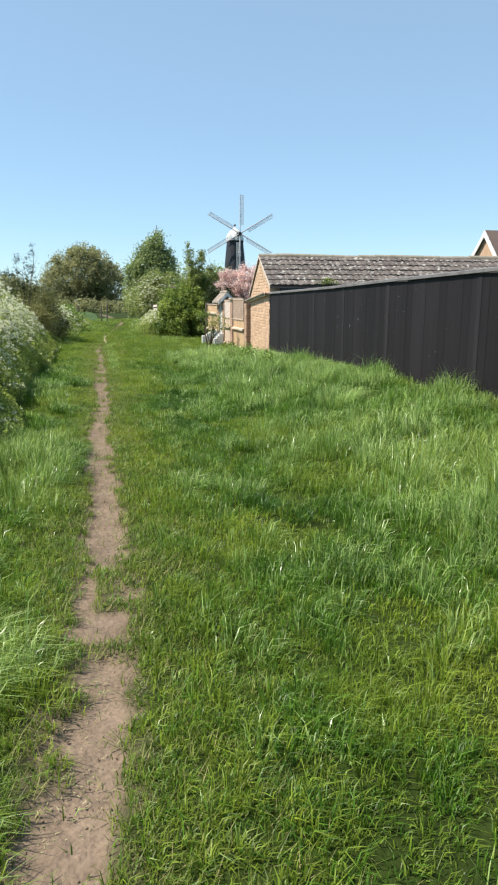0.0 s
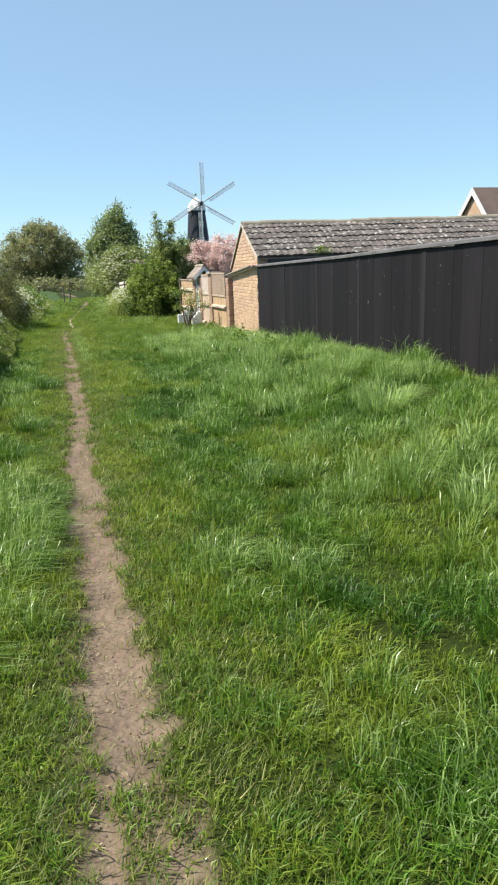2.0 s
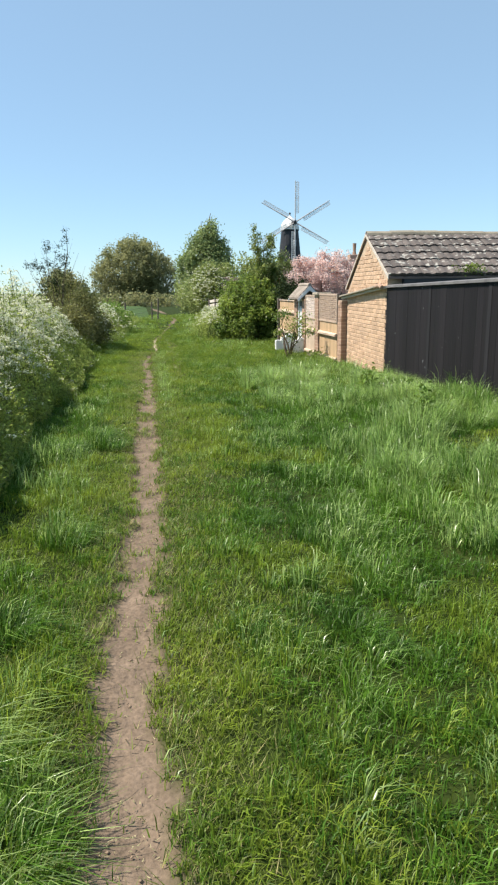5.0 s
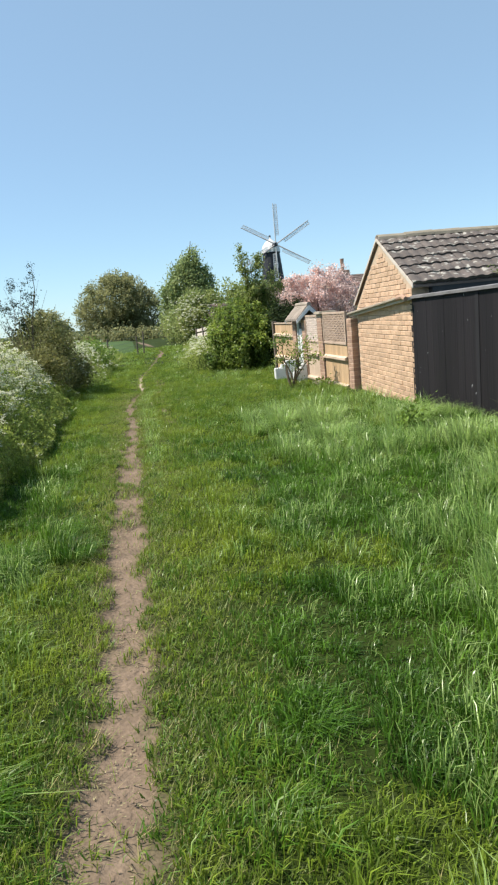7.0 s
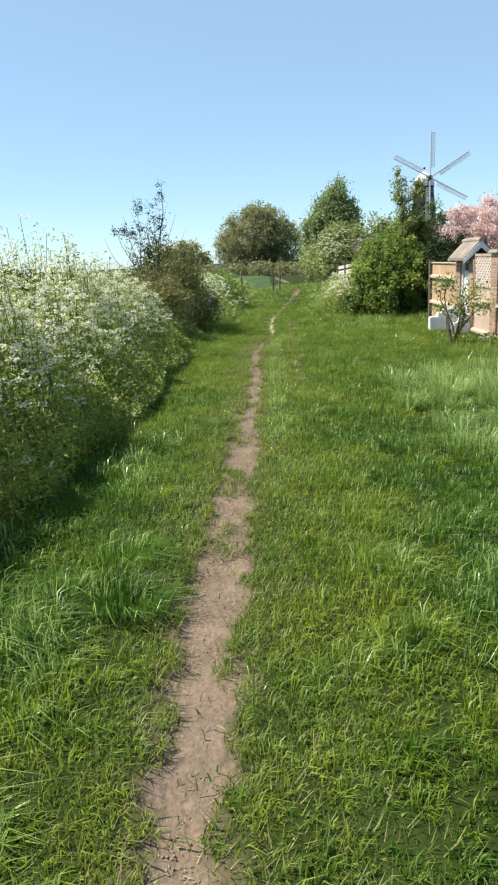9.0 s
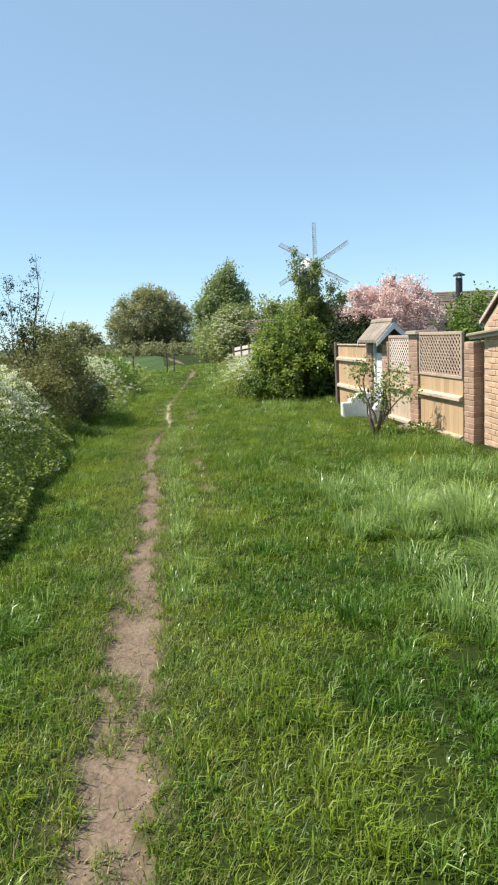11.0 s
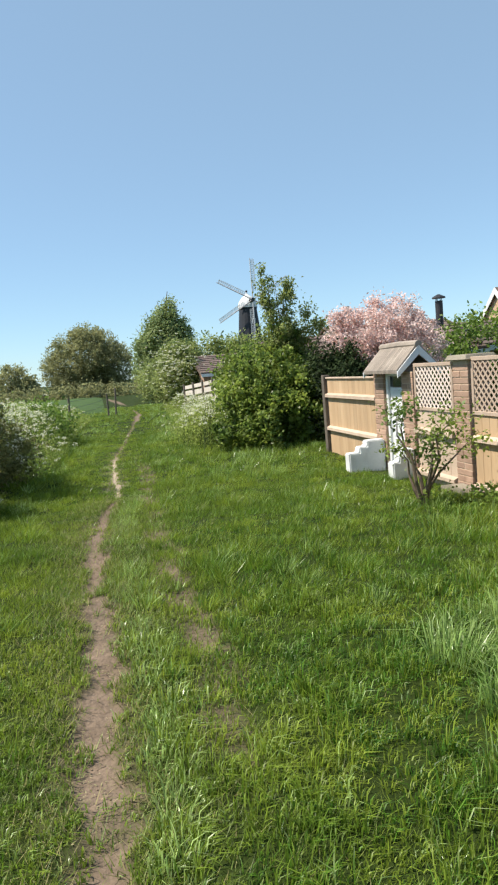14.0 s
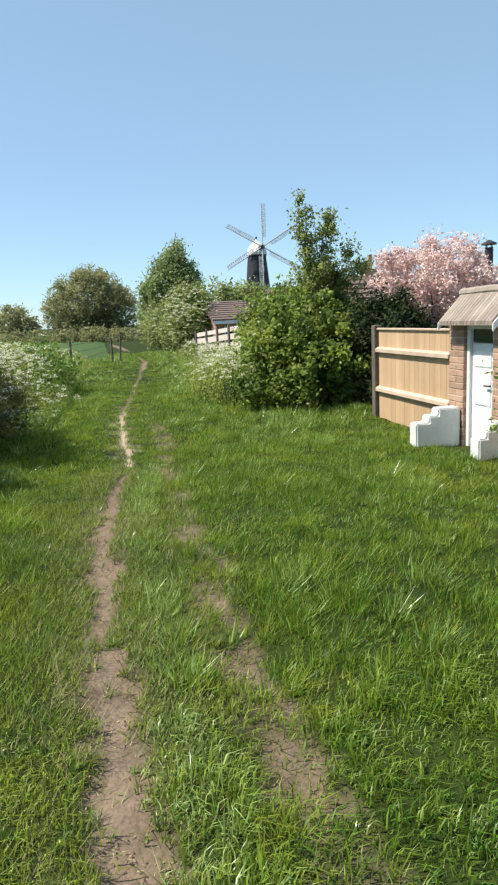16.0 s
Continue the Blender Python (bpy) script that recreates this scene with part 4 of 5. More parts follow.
def grass_clumps():
    """Tall tussocks along the bank and at the edge of the verge."""
    rnd = np.random.default_rng(9)
    y = rnd.uniform(3.5, 18.3, 120)
    x = np.where(y < 16, rnd.uniform(1.8, 3.9, 120), rnd.uniform(1.7, 3.7, 120))
    keep = vnoise(x, y, 1.4, 61) > 0.42
    x, y = x[keep], y[keep]
    tufted("tussock_grass", x, y, rnd.uniform(0.2, 0.34, len(x)), 260, 0.09, 1.0, M_GRASS_SHEEN, "long pale tussocks of grass bent by the wind", 1.1, 0.7)
    tufted("tussock_grass", x + 0.12, y - 0.1, rnd.uniform(0.14, 0.22, len(x)), 160, 0.12, 1.0, M_GRASS_LUSH, "deep green feet of the long tussocks", 0.8, 0.4)
    big = np.array([(2.2, 17.0, 0.34), (2.6, 16.5, 0.40), (2.35, 15.4, 0.3), (2.75, 12.2, 0.36), (2.9, 10.0, 0.36), (2.6, 8.2, 0.3), (3.2, 13.6, 0.34), (3.3, 15.2, 0.36)])
    tufted("tussock_grass", big[:, 0], big[:, 1], big[:, 2] * 1.15, 850, 0.14, 1.0, M_GRASS_SHEEN, "large silvery tussock of grass on the bank", 1.15, 0.4)
    verge = np.array([(-0.62, 6.5, 0.2), (-0.48, 7.0, 0.2), (-0.75, 7.2, 0.24), (-0.5, 7.6, 0.2), (-0.8, 8.0, 0.22), (-0.6, 10.2, 0.17), (-0.42, 12.8, 0.2), (-0.55, 13.3, 0.2), (-0.75, 9.0, 0.2), (-0.7, 15.6, 0.16), (-0.85, 5.6, 0.2)])
    tufted("tussock_grass", verge[:, 0], verge[:, 1], verge[:, 2], 420, 0.12, 1.05, M_GRASS_LUSH, "dark leafy tussock overhanging the footpath", 0.8, 0.5)
    tufted("tussock_grass", verge[:, 0], verge[:, 1], verge[:, 2] * 1.1, 70, 0.12, 1.0, M_GRASS_SHEEN, "silvery bent blades over the verge tussocks", 0.9, 0.7)
    low = np.array([(1.1, 6.4, 0.15), (0.55, 6.1, 0.14), (0.75, 4.3, 0.13), (1.3, 7.4, 0.15), (0.95, 5.5, 0.14), (0.9, 8.7, 0.12), (1.5, 5.0, 0.16), (0.7, 10.4, 0.12), (1.2, 11.6, 0.14), (0.9, 13.0, 0.12), (1.3, 15.3, 0.14), (1.0, 16.6, 0.14)])
    tufted("tussock_grass", low[:, 0], low[:, 1], low[:, 2], 330, 0.10, 1.05, M_GRASS_LUSH, "low dark green tussock in the mown grass", 1.0, 0.4)


grass_clumps()


def umbels(name, spots, label, head=0.056):
    """White flower plates on thin stems: spots are (x, y, top)."""
    spots = np.array(spots)
    n = len(spots)
    per = 17
    base = np.repeat(spots, per, 0)
    ang, rad = RNG.uniform(0, math.tau, n * per), np.sqrt(RNG.random(n * per)) * np.repeat(RNG.uniform(0.6, 1.3, n), per) * head
    c = base + np.stack([np.cos(ang) * rad, np.sin(ang) * rad, RNG.normal(0, 0.012, n * per) - rad * 0.2], 1)
    return tagged(new(name, leaf_mesh(name, c, head * 0.42, M_PETAL, 0.8, 0.9)), label, "flowers", kind="stuff")


def parsley_bed(n_heads, n_leaves, region, top, label):
    """A bed of cow parsley: region gives (x, y) pairs, top the height at them."""
    x, y = region(n_heads)
    z = top(x, y) * RNG.uniform(0.7, 1.08, n_heads)
    ok = RNG.random(n_heads) < 0.06 + 0.94 * sstep((z - 0.35) / 0.6)
    x, y, z = x[ok], y[ok], z[ok]
    n_heads = len(x)
    umbels("cow_parsley", np.stack([x, y, ground_z(x, y) + z], 1), label)
    # stems
    m = n_heads // 2
    bx, by = x[:m] + RNG.normal(0, 0.12, m), y[:m] + RNG.normal(0, 0.12, m)
    b0, b1 = np.stack([bx, by, ground_z(bx, by)], 1), np.stack([x[:m], y[:m], ground_z(x[:m], y[:m]) + z[:m]], 1)
    s = np.array([0.006, 0, 0])
    v = np.stack([b0 - s, b0 + s, b1 + s * 0.5, b1 - s * 0.5], 1).reshape(-1, 3)
    k = np.arange(m)[:, None] * 4
    tagged(new("parsley_stems", fast_mesh("parsley_stems", v, k + np.array([[0, 1, 2, 3]]), np.zeros((0, 3), int), M_STEM)), "thin green stems of the cow parsley", "stems", kind="stuff")
    x, y = region(n_leaves)
    z = top(x, y) * (1 - RNG.random(n_leaves) ** 1.6 * 0.98) * RNG.uniform(0.8, 1.12, n_leaves)
    c = np.stack([x, y, ground_z(x, y) + z], 1)
    tagged(new("verge_weeds", leaf_mesh("verge_weeds", c, 0.05, M_WEED, 0.5, 0.4)), "dense green nettles and leafy weeds on the verge", "weeds", kind="stuff")


def left_region(n):
    y = RNG.uniform(6.0, 24.5, n)
    foot = -0.98 - 0.4 * vnoise(0 * y, y, 0.8, 43)
    x = foot - np.abs(RNG.normal(0, 1.3, n)) * 0.8
    return x, y


def left_top(x, y):
    rise = sstep((-0.84 - x) / 1.5)
    t = np.interp(y, [6, 9, 12, 16, 20.5, 22.5, 25], [1.0, 1.28, 1.42, 1.5, 1.4, 1.0, 0.7])
    return (0.07 + rise * t) * (0.58 + 0.62 * vnoise(x, y, 0.6, 41) + 0.36 * (vnoise(x, y, 0.17, 42) - 0.4))


def tall_stalks():
    """Dry grass stalks that stand among the weeds."""
    x, y = left_region(2600)
    h = left_top(x, y) * RNG.uniform(0.7, 1.15, len(x))
    m = material("buff_stalks", (0.34, 0.32, 0.15), (0.18, 0.22, 0.07), 0.6, 3, 20, 0, island=0.3, trans=0.3)
    blades("grass_stalks", x, y, h, RNG.uniform(0.004, 0.007, len(x)), np.clip(RNG.normal(0.3, 0.15, len(x)), 0.05, 0.7), m, "tall buff grass stalks among the cow parsley")


tall_stalks()
parsley_bed(7600, 84000, left_region, left_top, "tall white cow parsley in flower on the verge")


def left_far_region(n):
    y = RNG.uniform(26.5, 42, n)
    foot = np.interp(y, [26, 31, 36, 42], [-0.75, -0.4, -0.35, 0.2])
    return foot - np.abs(RNG.normal(0, 1.0, n)), y


parsley_bed(900, 16000, left_far_region, lambda x, y: (0.15 + sstep((np.interp(y, [26, 31, 36, 42], [-0.7, -0.3, -0.2, 0.3]) - x) / 0.9) * np.interp(y, [26, 33, 42], [1.1, 0.9, 0.5])), "white cow parsley along the far verge")


def right_region(n):
    return RNG.normal(2.55, 0.32, n), RNG.normal(30.4, 1.0, n)


parsley_bed(420, 6000, right_region, lambda x, y: 0.45 + 0.5 * sstep((x - 1.9) / 0.9), "white cow parsley beside the leafy bush")


def right_far_region(n):
    y = RNG.uniform(33, 58, n)
    return np.interp(y, [33, 42, 58], [2.4, 3.0, 4.4]) + np.abs(RNG.normal(0, 0.8, n)), y


parsley_bed(900, 9000, right_far_region, lambda x, y: 0.25 + 0.55 * sstep((x - np.interp(y, [33, 42, 58], [2.2, 2.9, 4.4])) / 0.8), "white cow parsley along the far side of the path")

# ---- shrubs and trees ----
tree("elder_bush", "broad green leafy bush leaning over the grass", [(3.4, 28.4, 0.6, 0.9, 1.0, 0.75), (3.9, 28.9, 1.15, 1.05, 1.1, 0.85), (4.25, 28.4, 0.75, 0.6, 0.9, 0.7), (3.9, 29.8, 1.3, 0.9, 1.0, 0.8), (4.45, 29.6, 1.8, 0.55, 0.7, 0.6)],
     42000, 330, 0.095, 0.088, M_LEAF_BRIGHT, (4.0, 29.0, -0.1), 0.07, [(3.5, 28.3, 1.1), (4.4, 29.0, 1.9), (3.3, 29.0, 1.2), (4.6, 28.4, 1.2)], category="bush")
tree("tall_shrub", "tall thin shrub with loose upright shoots", [(4.35, 29.4, 2.2, 0.5, 0.5, 0.6), (4.8, 29.6, 2.2, 0.45, 0.5, 0.5), (4.1, 29.3, 2.95, 0.2, 0.16, 0.6), (4.04, 29.3, 3.4, 0.15, 0.13, 0.4), (4.02, 29.3, 3.65, 0.11, 0.1, 0.2), (4.3, 29.4, 2.8, 0.24, 0.2, 0.5), (4.6, 29.4, 3.3, 0.13, 0.12, 0.25), (4.62, 29.4, 2.95, 0.2, 0.16, 0.5), (5.05, 29.5, 2.6, 0.22, 0.18, 0.3), (5.35, 29.6, 2.45, 0.35, 0.3, 0.16)],
     7200, 190, 0.07, 0.065, M_LEAF_SOFT, (4.6, 29.5, -0.1), 0.06, [(4.35, 29.4, 2.6), (4.0, 29.3, 3.8), (4.35, 29.4, 3.3), (4.62, 29.5, 3.45), (5.2, 29.6, 2.85), (5.5, 29.6, 2.5), (4.15, 29.3, 3.4)], category="tree", inner=0.9)
# leaf colour carries the deep shade of the ivy under the roof
tree("ivy_thicket", "overgrown ivy thicket, coloured dark for its shade, behind the fence corner", [(5.2, 28.0, 0.7, 0.75, 0.9, 0.85), (5.6, 28.0, 1.0, 0.6, 0.6, 0.55), (4.85, 27.5, 0.65, 0.35, 0.5, 0.85), (5.0, 28.2, 1.35, 0.4, 0.5, 0.55), (5.35, 28.1, 1.45, 0.35, 0.4, 0.4)], 19000, 260, 0.10, 0.07, M_LEAF_DARK_SHADED, (5.3, 28.0, -0.1), 0.06, [(5.2, 27.9, 1.5), (5.6, 27.8, 1.6)], category="bush", inner=0.5)
tree("cherry_tree", "cherry tree covered in pink blossom behind the fence", [(6.0, 28.6, 2.05, 0.5, 0.7, 0.6), (6.5, 28.4, 2.0, 0.75, 0.8, 0.7), (7.1, 28.4, 1.75, 0.55, 0.7, 0.6), (6.2, 28.2, 1.65, 0.5, 0.5, 0.4), (6.7, 28.5, 2.45, 0.4, 0.4, 0.35), (5.55, 28.6, 2.4, 0.35, 0.3, 0.3), (5.5, 28.5, 1.95, 0.45, 0.4, 0.35), (6.25, 28.5, 2.65, 0.16, 0.16, 0.3), (7.1, 28.4, 2.5, 0.16, 0.16, 0.34), (7.45, 28.5, 2.2, 0.2, 0.2, 0.4)],
     26000, 460, 0.07, 0.055, M_PINK, (6.3, 28.6, -0.1), 0.09, [(5.5, 28.6, 2.4), (6.6, 28.4, 2.6), (7.2, 28.5, 2.1), (6.1, 28.2, 2.0)])
tree("garden_hedge", "clipped green garden hedge", [(9.6, 29.5, 1.3, 1.5, 0.8, 1.05), (11.8, 29.7, 1.35, 1.6, 0.8, 1.05), (14.0, 29.7, 1.4, 1.6, 0.8, 1.05), (8.3, 29.3, 1.0, 0.7, 0.7, 0.9)], 22000, 500, 0.13, 0.10, M_LEAF, None, category="hedge")
tree("hawthorn_bush", "brownish hawthorn bush on the verge", [(-1.8, 25.4, 0.9, 0.75, 1.0, 0.95), (-2.1, 26.2, 1.15, 0.75, 0.9, 0.9), (-1.35, 26.6, 0.55, 0.5, 0.9, 0.55), (-1.9, 23.9, 0.6, 0.75, 0.8, 0.65)],
     31000, 500, 0.10, 0.06, M_LEAF_BROWN, (-2.0, 25.8, 0), 0.05, [(-1.7, 25.4, 1.3), (-2.4, 26.1, 1.5)], category="bush")
tree("bare_shrub", "spindly shrub with sparse leafy twigs above the hedge", [(-2.0, 25.3, 2.45, 0.22, 0.2, 0.6), (-2.55, 25.3, 2.25, 0.4, 0.2, 0.32), (-1.88, 25.3, 3.0, 0.08, 0.08, 0.32), (-2.2, 25.3, 1.85, 0.6, 0.3, 0.4), (-2.9, 25.3, 2.3, 0.2, 0.1, 0.15), (-2.4, 25.3, 2.75, 0.1, 0.1, 0.2)],
     2900, 170, 0.045, 0.038, M_LEAF_DARK_SHADED, (-2.2, 25.3, 0.1), 0.03, [(-1.83, 25.3, 3.35), (-2.42, 25.3, 2.98), (-2.97, 25.3, 2.5), (-1.55, 25.3, 2.65), (-2.1, 25.3, 2.9), (-2.7, 25.2, 2.65), (-3.2, 25.3, 2.2), (-1.4, 25.4, 2.3), (-2.25, 25.4, 2.5), (-2.55, 25.2, 2.8), (-1.7, 25.2, 2.9), (-2.85, 25.4, 2.2)], category="shrub", inner=0.9)
tree("far_verge_bush", "green hawthorn growing beside the field gate", [(-1.2, 33.0, 0.5, 0.8, 2.0, 0.6), (-1.8, 36.0, 0.5, 0.9, 2.0, 0.55)], 9000, 200, 0.14, 0.09, M_LEAF, None, category="bush")
tree("may_tree", "rounded hawthorn tree dotted with white blossom", [(4.3, 47.2, 1.4, 0.95, 1.2, 1.15), (4.75, 46.8, 1.1, 0.5, 1.0, 1.1), (3.9, 48.5, 1.0, 0.75, 1.2, 0.9), (4.35, 47.4, 2.35, 0.7, 0.9, 0.8)], 17000, 320, 0.16, 0.13, M_LEAF_SOFT, (4.1, 47.2, -0.3), 0.12, [(4.1, 47.2, 2.2), (3.6, 47.4, 1.6), (4.6, 47, 1.6)])
tree("path_thicket", "leafy green thicket along the end of the path", [(5.2, 60, 1.4, 1.6, 2.0, 1.6), (6.6, 62, 1.8, 1.6, 2.0, 2.0), (4.4, 63, 1.1, 1.2, 2.0, 1.3)], 12000, 260, 0.22, 0.18, M_LEAF_SOFT, None, category="bush")
tree("conifer_tree", "tall pointed evergreen tree with a ragged outline", [(7.7, 83, 2.6, 3.3, 2.6, 2.8), (7.7, 83, 4.9, 2.6, 2.2, 2.2), (8.2, 83, 6.7, 1.5, 1.4, 1.6), (8.5, 83, 8.4, 0.55, 0.5, 1.1), (5.6, 83, 4.4, 1.1, 1.2, 1.6), (9.9, 83, 5.6, 0.8, 0.9, 1.3), (6.6, 83, 6.6, 0.7, 0.7, 0.8)], 30000, 700, 0.26, 0.24, M_CONIFER, (8.2, 83, -0.8), 0.3, [(8.5, 83, 9.9), (6.2, 83, 8.0), (10.2, 83, 7.6), (5.0, 83, 6.4), (10.9, 83, 6.2), (7.4, 83, 9.0), (9.4, 83, 8.6), (8.1, 83, 9.4)], inner=0.5)
tree("round_tree", "broad rounded olive-green tree on the field edge", [(-0.5, 140, 5.8, 6.6, 6.0, 5.2), (-3.8, 140, 3.6, 4.6, 5.0, 4.2), (4.0, 140, 4.2, 4.2, 5.0, 4.2), (0.4, 140, 9.2, 3.6, 3.6, 2.4), (-1.0, 139, 1.6, 6.8, 4, 2.6)], 60000, 1700, 0.36, 0.33, M_LEAF_OLIVE, (-0.3, 140, -1.6), 0.5, [(0, 140, 9), (-4, 140, 5), (4, 140, 6)])
tree("far_bushes", "dark green bushes behind the far roofs", [(12.5, 88, 2.6, 3.4, 2, 3.0), (17, 90, 2.4, 3.5, 2, 2.6)], 9000, 200, 0.45, 0.34, M_LEAF_SOFT, None, category="bush")
tree("far_tree", "hazy grey-green tree far across the field", [(-24, 230, 3.0, 5.5, 5, 5.0), (-20, 230, 1.5, 4, 4, 3.0)], 6000, 160, 0.9, 0.8, M_LEAF_OLIVE, (-24, 230, -2), 0.4, [(-24, 230, 6)])
tree("verge_thicket", "dark bushes standing in the field beyond the verge", [(-12.5, 42, 0.9, 2.4, 2.0, 1.2), (-9.8, 44, 0.7, 1.8, 2.0, 0.9)], 9000, 200, 0.2, 0.14, M_LEAF_DARK_SHADED, None, category="bush")
tree("field_hedge", "long low field hedge below the far trees", [(-30 + 9 * k, 128, -0.6, 6, 2, 1.5) for k in range(6)], 14000, 360, 0.5, 0.42, M_LEAF_OLIVE, None, category="hedge")

# blossom on the may tree and the conifer's neighbour
umbels("may_blossom", np.concatenate([RNG.normal(0, 1, (240, 3)) * np.array([0.7, 0.3, 0.6]) + np.array([4.0, 46.0, 1.9])]), "white blossom sprays on the hawthorn tree", 0.075)
umbels("may_blossom", RNG.normal(0, 1, (130, 3)) * np.array([0.3, 0.6, 0.28]) + np.array([-1.0, 26.4, 0.75]), "white blossom sprays on the verge bush", 0.045)


# ---- field fence beside the path ----
def field_fence():
    g = "posts of the field fence"
    for x, y, h, lean in ((-0.62, 37.6, 1.1, 2), (-1.3, 37.9, 0.95, -7), (0.8, 46.1, 1.05, 0), (1.15, 46.6, 1.25, 3)):
        p = tube([(0, 0, -0.2), (0.005, 0, h * 0.5), (0, 0.005, h)], [0.045, 0.042, 0.038], 8)
        o = part("fence_post", p, M_POST)
        o.matrix_world = pose(x, y, float(ground_z(x, y)), 0, lean, 0)
        tagged(o, "weathered wooden field fence post", "post", g)
    for z in (0.5, 0.75, 0.98):
        w = part("fence_wire", tube([(-0.6, 37.7, z), (0.1, 42, z - 0.04), (0.8, 46.1, z)], [0.006] * 3, 5), M_IRON_AND_SHADE)
        tagged(w, "thin strand of fence wire between posts", "wire", "wires of the field fence")


field_fence()


M_PICKET = material("pale_picket_wood", (0.62, 0.55, 0.47), (0.48, 0.42, 0.35), 0.85, 4, 30, 0.2, obj=0.15)


def rail_fence():
    t = thing("rail_fence", pose(3.6, 40, 0, 0, 0, -79.4), "pale wooden board fence with dark posts before the bungalow", "fence")
    for z, hgt in ((0.98, 0.13), (0.74, 0.17), (0.46, 0.20)):
        part("rail", prism([(-0.05, z), (4.07, z + 0.25), (4.07, z + 0.25 + hgt), (-0.05, z + hgt)], "y", -0.015, 0.015), M_PICKET, t)
    for x in (-0.06, 1.0, 2.0, 3.0, 4.0):
        part("post", box(x - 0.05, x + 0.05, -0.06, -0.018, -0.2, 1.19 + x * 0.062, 0.008), M_POST, t, "dark weathered post")


rail_fence()


# ---- houses ----
def tiled_slope(t, x0, x1, ylo, yhi, zlo, zhi, rows, mat=M_TILE_FAR):
    """Rows of roof tiles as overlapping courses."""
    roof = part("roof", prism([(ylo, zlo), (yhi, zhi), (2 * yhi - ylo, zlo), (2 * yhi - ylo, zlo - 0.08), (yhi, zhi - 0.1), (ylo, zlo - 0.08)], "x", x0, x1), mat, t, "tiled pitched roof")
    for r in range(rows):
        a, b = r / rows, (r + 1.15) / rows
        ya, yb = ylo + (yhi - ylo) * a, ylo + (yhi - ylo) * min(b, 1)
        za, zb = zlo + (zhi - zlo) * a, zlo + (zhi - zlo) * min(b, 1)
        part("tile_course", prism([(ya - 0.02, za + 0.01), (ya - 0.02, za + 0.06), (yb, zb + 0.025), (yb, zb + 0.004)], "x", x0, x1), mat, roof)
    return roof


def house(name, label, x0, x1, y, depth, zeave, zridge, wall, rows=9):
    t = thing(name, pose((x0 + x1) / 2, y, -0.5), label, "house")
    w = (x1 - x0) / 2
    ze, zr = zeave + 0.5, zridge + 0.5
    part("wall", prism([(0, 0), (depth, 0), (depth, ze - 0.05), (depth / 2, zr - 0.16), (0, ze - 0.05)], "x", -w + 0.15, w - 0.15), wall, t)
    tiled_slope(t, -w, w, -0.25, depth / 2, ze - 0.05, zr, rows)
    part("fascia", box(-w + 0.02, w - 0.02, -0.3, -0.26, ze - 0.2, ze - 0.06), M_WHITE, t, "white fascia board")
    return t


h = house("bungalow", "low bungalow with a brown tiled roof and white fascia", 5.0, 9.4, 45.0, 6.0, 1.55, 2.35, M_BRICK_RED)
for x in (-1.2, 0.8):
    wdw = part("window", box(x - 0.5, x + 0.5, -0.06, -0.005, 0.95, 1.75, 0.01), M_WHITE, h)
    part("pane", box(x - 0.44, x + 0.44, -0.075, -0.062, 1.0, 1.7), M_GLASS, wdw)
# the outbuilding's wall is coloured near-black for the shade below its eave
house("outbuilding", "outbuilding with a dark tiled roof behind the thicket", 5.45, 9.6, 29.75, 3.0, 1.62, 2.22, M_IRON_AND_SHADE, 6)
h = house("annexe", "small brick annexe with a brown tiled roof", 6.35, 7.5, 42.0, 2.2, 1.45, 2.0, M_BRICK_RED, 5)
h = house("cream_house", "house with a cream tiled roof below the windmill", 12.6, 15.8, 62.0, 6, 2.6, 3.55, M_CREAM)
h = house("far_house", "house with a brown roof and a brick chimney stack", 13.4, 21.0, 48.0, 7, 2.4, 3.5, M_CREAM)
ch = part("chimney", box(-2.7, -1.9, 3.2, 3.8, 3.3, 4.35, 0.02), M_BRICK_RED, h, "square brick chimney stack")
part("pot", tube([(-2.3, 3.5, 4.35), (-2.3, 3.5, 4.6), (-2.3, 3.5, 5.1)], [0.14, 0.10, 0.13], 10), M_BRICK_RED, ch, "clay chimney pot")


def flue_house():
    h = house("garden_house", "garden house with a low roof and a black metal flue", 8.6, 13.2, 31.8, 4, 1.7, 2.4, M_CREAM, 7)
    f = part("flue", tube([(-0.6, 1.2, 2.3), (-0.6, 1.2, 3.55)], [0.11, 0.11], 12), M_IRON_AND_SHADE, h, "black metal stove flue")
    part("cowl", tube([(-0.6, 1.2, 3.62), (-0.6, 1.2, 3.66), (-0.6, 1.2, 3.74)], [0.2, 0.19, 0.03], 12), M_IRON_AND_SHADE, f, "flat flue cowl")
    for a in range(4):
        x, y = -0.6 + 0.09 * math.cos(a * 1.57), 1.2 + 0.09 * math.sin(a * 1.57)
        part("strut", tube([(x, y, 3.54), (x, y, 3.64)], [0.012, 0.012], 5), M_IRON_AND_SHADE, f)


flue_house()


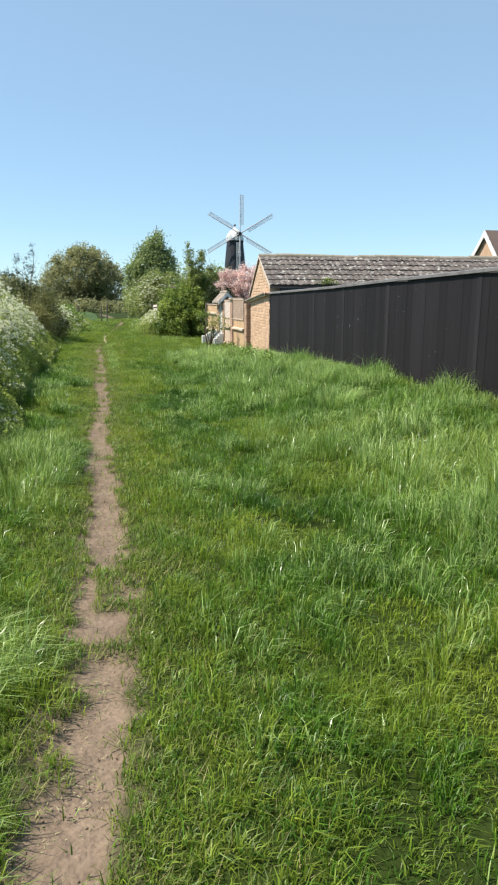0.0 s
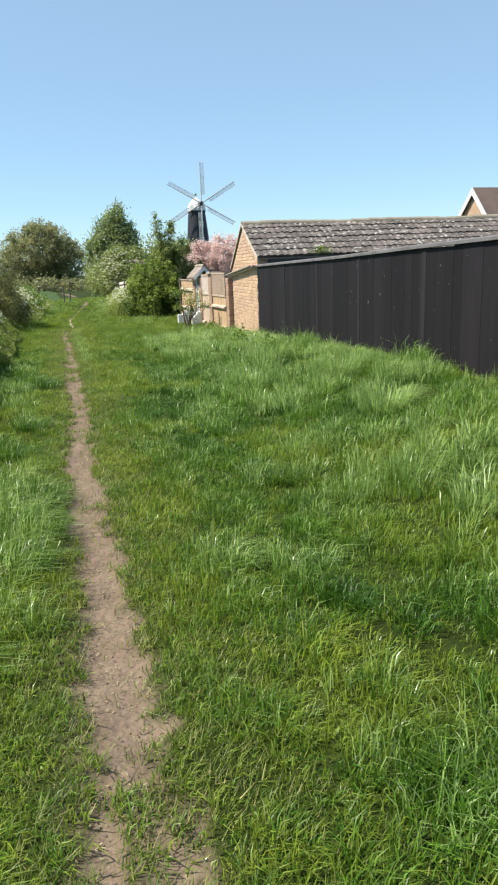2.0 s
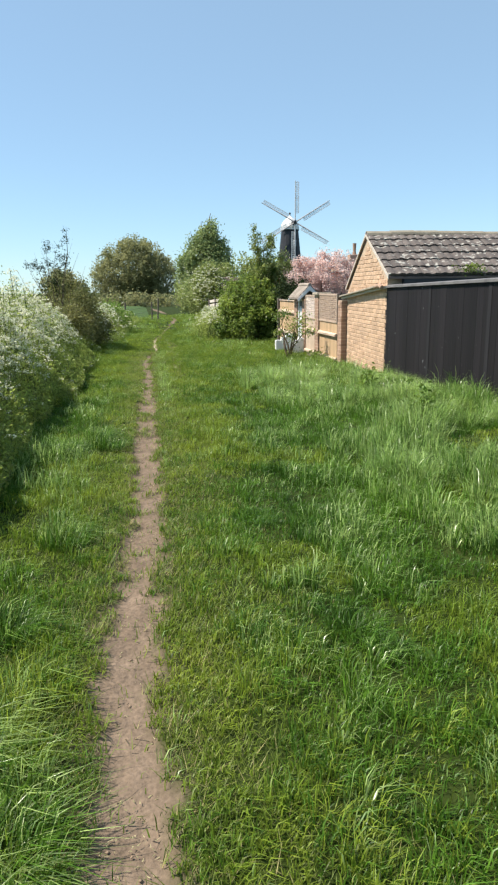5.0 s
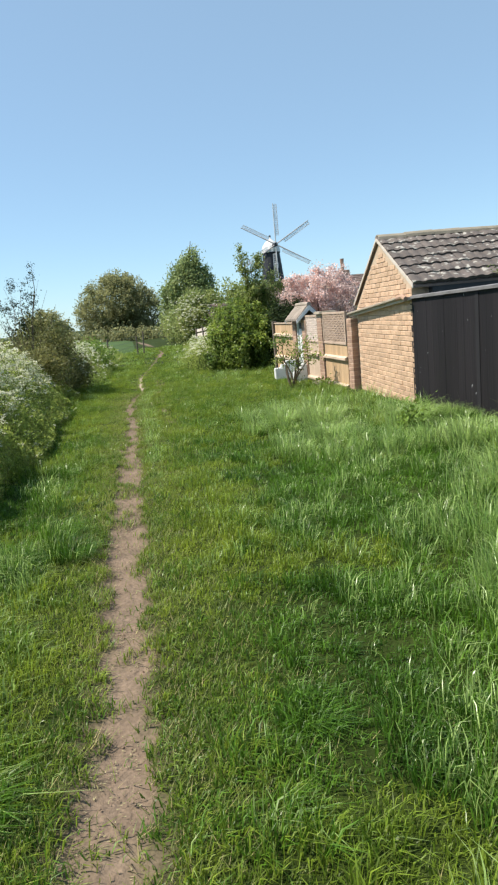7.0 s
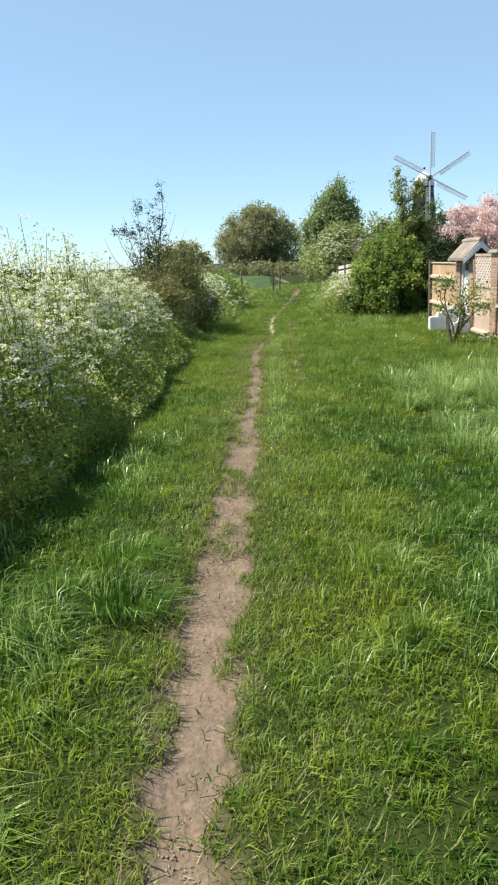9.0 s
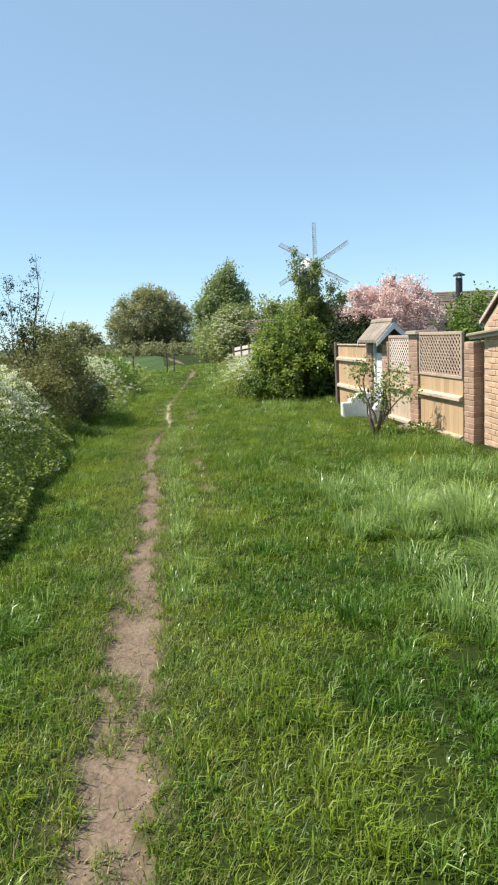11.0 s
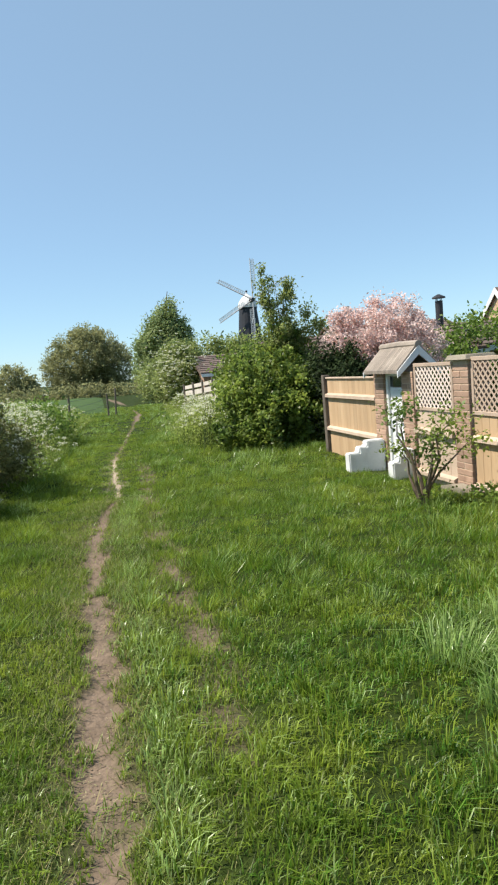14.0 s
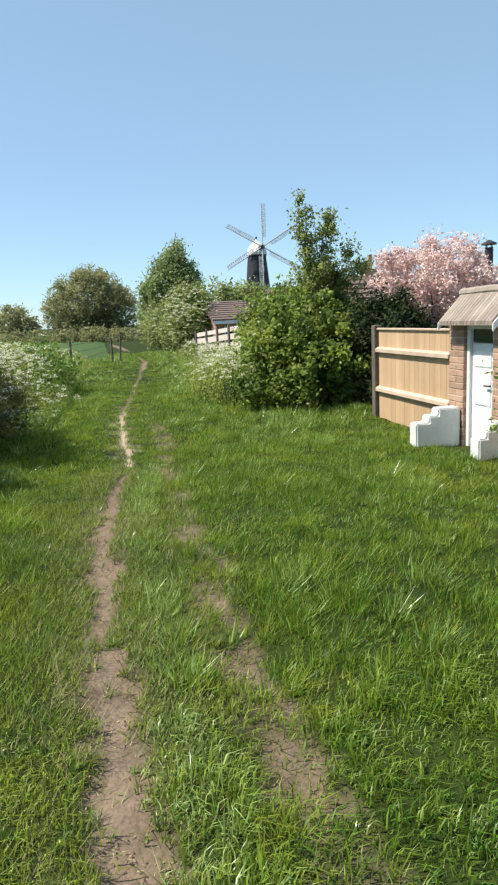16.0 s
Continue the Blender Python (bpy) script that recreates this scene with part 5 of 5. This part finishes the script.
def gabled_house(name, label, x, y, w, zpeak, zeave, depth, rz):
    t = thing(name, pose(x, y, -0.5, 0, 0, rz), label, "house")
    zp, ze = zpeak + 0.5, zeave + 0.5
    part("wall", prism([(-w, 0), (w, 0), (w, ze), (0, zp - 0.12), (-w, ze)], "y", 0, depth), M_BRICK, t, "tan brick gable wall")
    for s in (-1, 1):
        k = (zp - ze) / w
        part("roof", prism([(0, zp + 0.06), (s * (w + 0.35), ze - 0.35 * k + 0.06), (s * (w + 0.35), ze - 0.35 * k - 0.04), (0, zp - 0.04)], "y", -0.10, depth), M_TILE_FAR, t, "brown tiled slope")
        part("bargeboard", prism([(0, zp + 0.05), (s * (w + 0.37), ze - 0.37 * k + 0.05), (s * (w + 0.37), ze - 0.37 * k - 0.17), (0, zp - 0.2)], "y", -0.14, -0.105), M_WHITE, t, "white painted bargeboard")
    return t


gabled_house("neighbour_house", "tan brick house with white bargeboards over its gable", 15.8, 26.0, 2.6, 4.15, 1.3, 8, -90)
gabled_house("white_gabled_house", "house with a white bargeboard beyond the garden hedge", 15.8, 38.3, 1.8, 3.8, 2.0, 8, -90)


# ---- windmill ----
def windmill():
    t = thing("windmill", pose(31.15, 142.8, -1.24) @ Matrix.Scale(0.775, 4), "black tarred tower windmill with a white cap and six sails", "windmill")
    prof = [(4.2, 0), (3.3, 7.6), (2.25, 18.2), (2.35, 18.3), (2.35, 18.6)]
    bm = bmesh.new()
    rings = []
    for r, z in prof:
        rings.append([bm.verts.new((r * math.cos(k * math.tau / 20), r * math.sin(k * math.tau / 20), z)) for k in range(20)])
    for a, b in zip(rings, rings[1:]):
        for k in range(20):
            bm.faces.new((a[k], a[(k + 1) % 20], b[(k + 1) % 20], b[k]))
    bm.faces.new(rings[-1])
    part("tower", bm, M_TAR_HAZED, t, "tapering black tarred tower")
    for z in (6.2, 10.5, 14.5):
        r = np.interp(z, [0, 7.6, 18.2], [4.2, 3.3, 2.25])
        wdw = part("window", box(0.3, 1.1, -r - 0.08, -r + 0.12, z, z + 1.3, 0.03), M_WHITE, t, "small white-framed window")
        part("pane", box(0.42, 0.98, -r - 0.12, -r - 0.085, z + 0.12, z + 1.18), M_GLASS, wdw)
    # ogee cap
    prof = [(2.45, 18.62), (2.4, 19.3), (2.1, 20.2), (1.4, 21.1), (0.7, 21.7), (0.3, 22.1), (0.12, 22.5)]
    bm = bmesh.new()
    rings = [[bm.verts.new((r * math.cos(k * math.tau / 20), r * math.sin(k * math.tau / 20), z)) for k in range(20)] for r, z in prof]
    for a, b in zip(rings, rings[1:]):
        for k in range(20):
            bm.faces.new((a[k], a[(k + 1) % 20], b[(k + 1) % 20], b[k]))
    bm.faces.new(rings[-1])
    cap = part("cap", bm, M_WHITE, t, "white ogee cap")
    ball = bmesh.new()
    bmesh.ops.create_uvsphere(ball, u_segments=10, v_segments=8, radius=0.28, matrix=Matrix.Translation((0, 0, 22.7)))
    part("finial", ball, M_IRON_AND_SHADE, cap, "dark ball finial")
    # six sails round the hub
    hub = Vector((0.6, -3.6, 20.2))
    yaw = -20
    bm = tube([Vector((0.2, -0.8, 20.1)), hub + Vector((0.05, -0.25, 0))], [0.45, 0.5], 12)
    part("windshaft", bm, M_IRON_AND_SHADE, t, "iron hub and shaft")
    for k in range(6):
        a = 90 + 60 * k
        m = Matrix.Translation(hub) @ Matrix.Rotation(radians(yaw), 4, "Z") @ Matrix.Rotation(radians(-(a - 90)), 4, "Y")
        bm = tube([(0, 0, 0.2), (0, 0, 10.0)], [0.17, 0.08], 6)
        bm.transform(m)
        whip = part("sail", bm, M_SAIL if k in (0, 3) else M_STOCK, t, "long lattice sail with slatted shutters")
        fr = bmesh.new()
        for x in (0.05, 0.9):
            box(x - 0.06, x + 0.06, -0.05, 0.05, 2.2, 9.7, 0, fr)
        n = 14
        for q in range(n + 1):
            z = 2.2 + q * 7.5 / n
            box(0.1, 0.85, -0.04, 0.04, z - 0.05, z + 0.05, 0, fr)
        fr.transform(m)
        part("shutter_frame", fr, M_SAIL, whip)
        for q in range(n):
            z = 2.2 + (q + 0.5) * 7.5 / n
            sh = box(0.12, 0.83, -0.02, 0.02, z - 0.05, z + 0.10, 0)
            sh.transform(m)
            part("shutter", sh, M_SAIL, whip)


windmill()


# ---- crop field beyond the gate ----
def crop_field():
    """Young green crop as a low sheet over the field, open at the footpath."""
    xs, ys = np.linspace(-70, 1.0, 60), np.linspace(50, 124, 50)
    gx, gy = np.meshgrid(xs, ys)
    gx = gx + (gy - 50) * 0.008
    gz = ground_z(gx, gy) + 0.22 + (vnoise(gx, gy, 2.5, 51) - 0.5) * 0.1
    rim = (np.arange(50)[:, None] % 49 == 0) | (np.arange(60)[None] % 59 == 0)
    gz = np.where(rim, ground_z(gx, gy) - 0.05, gz)
    k = np.arange(gx.size).reshape(gx.shape)
    quads = np.stack([k[:-1, :-1], k[:-1, 1:], k[1:, 1:], k[1:, :-1]], -1).reshape(-1, 4)
    m = material("young_crop", (0.075, 0.12, 0.04), (0.05, 0.085, 0.026), 0.9, 0.6, 9, 0.6, spec=0.1)
    me = fast_mesh("crop_field", np.stack([gx, gy, gz], -1).reshape(-1, 3), quads, np.zeros((0, 3), int), m)
    me.shade_smooth()
    tagged(new("crop_field", me), "field of young blue-green crop beyond the verge", "field", kind="stuff")


crop_field()
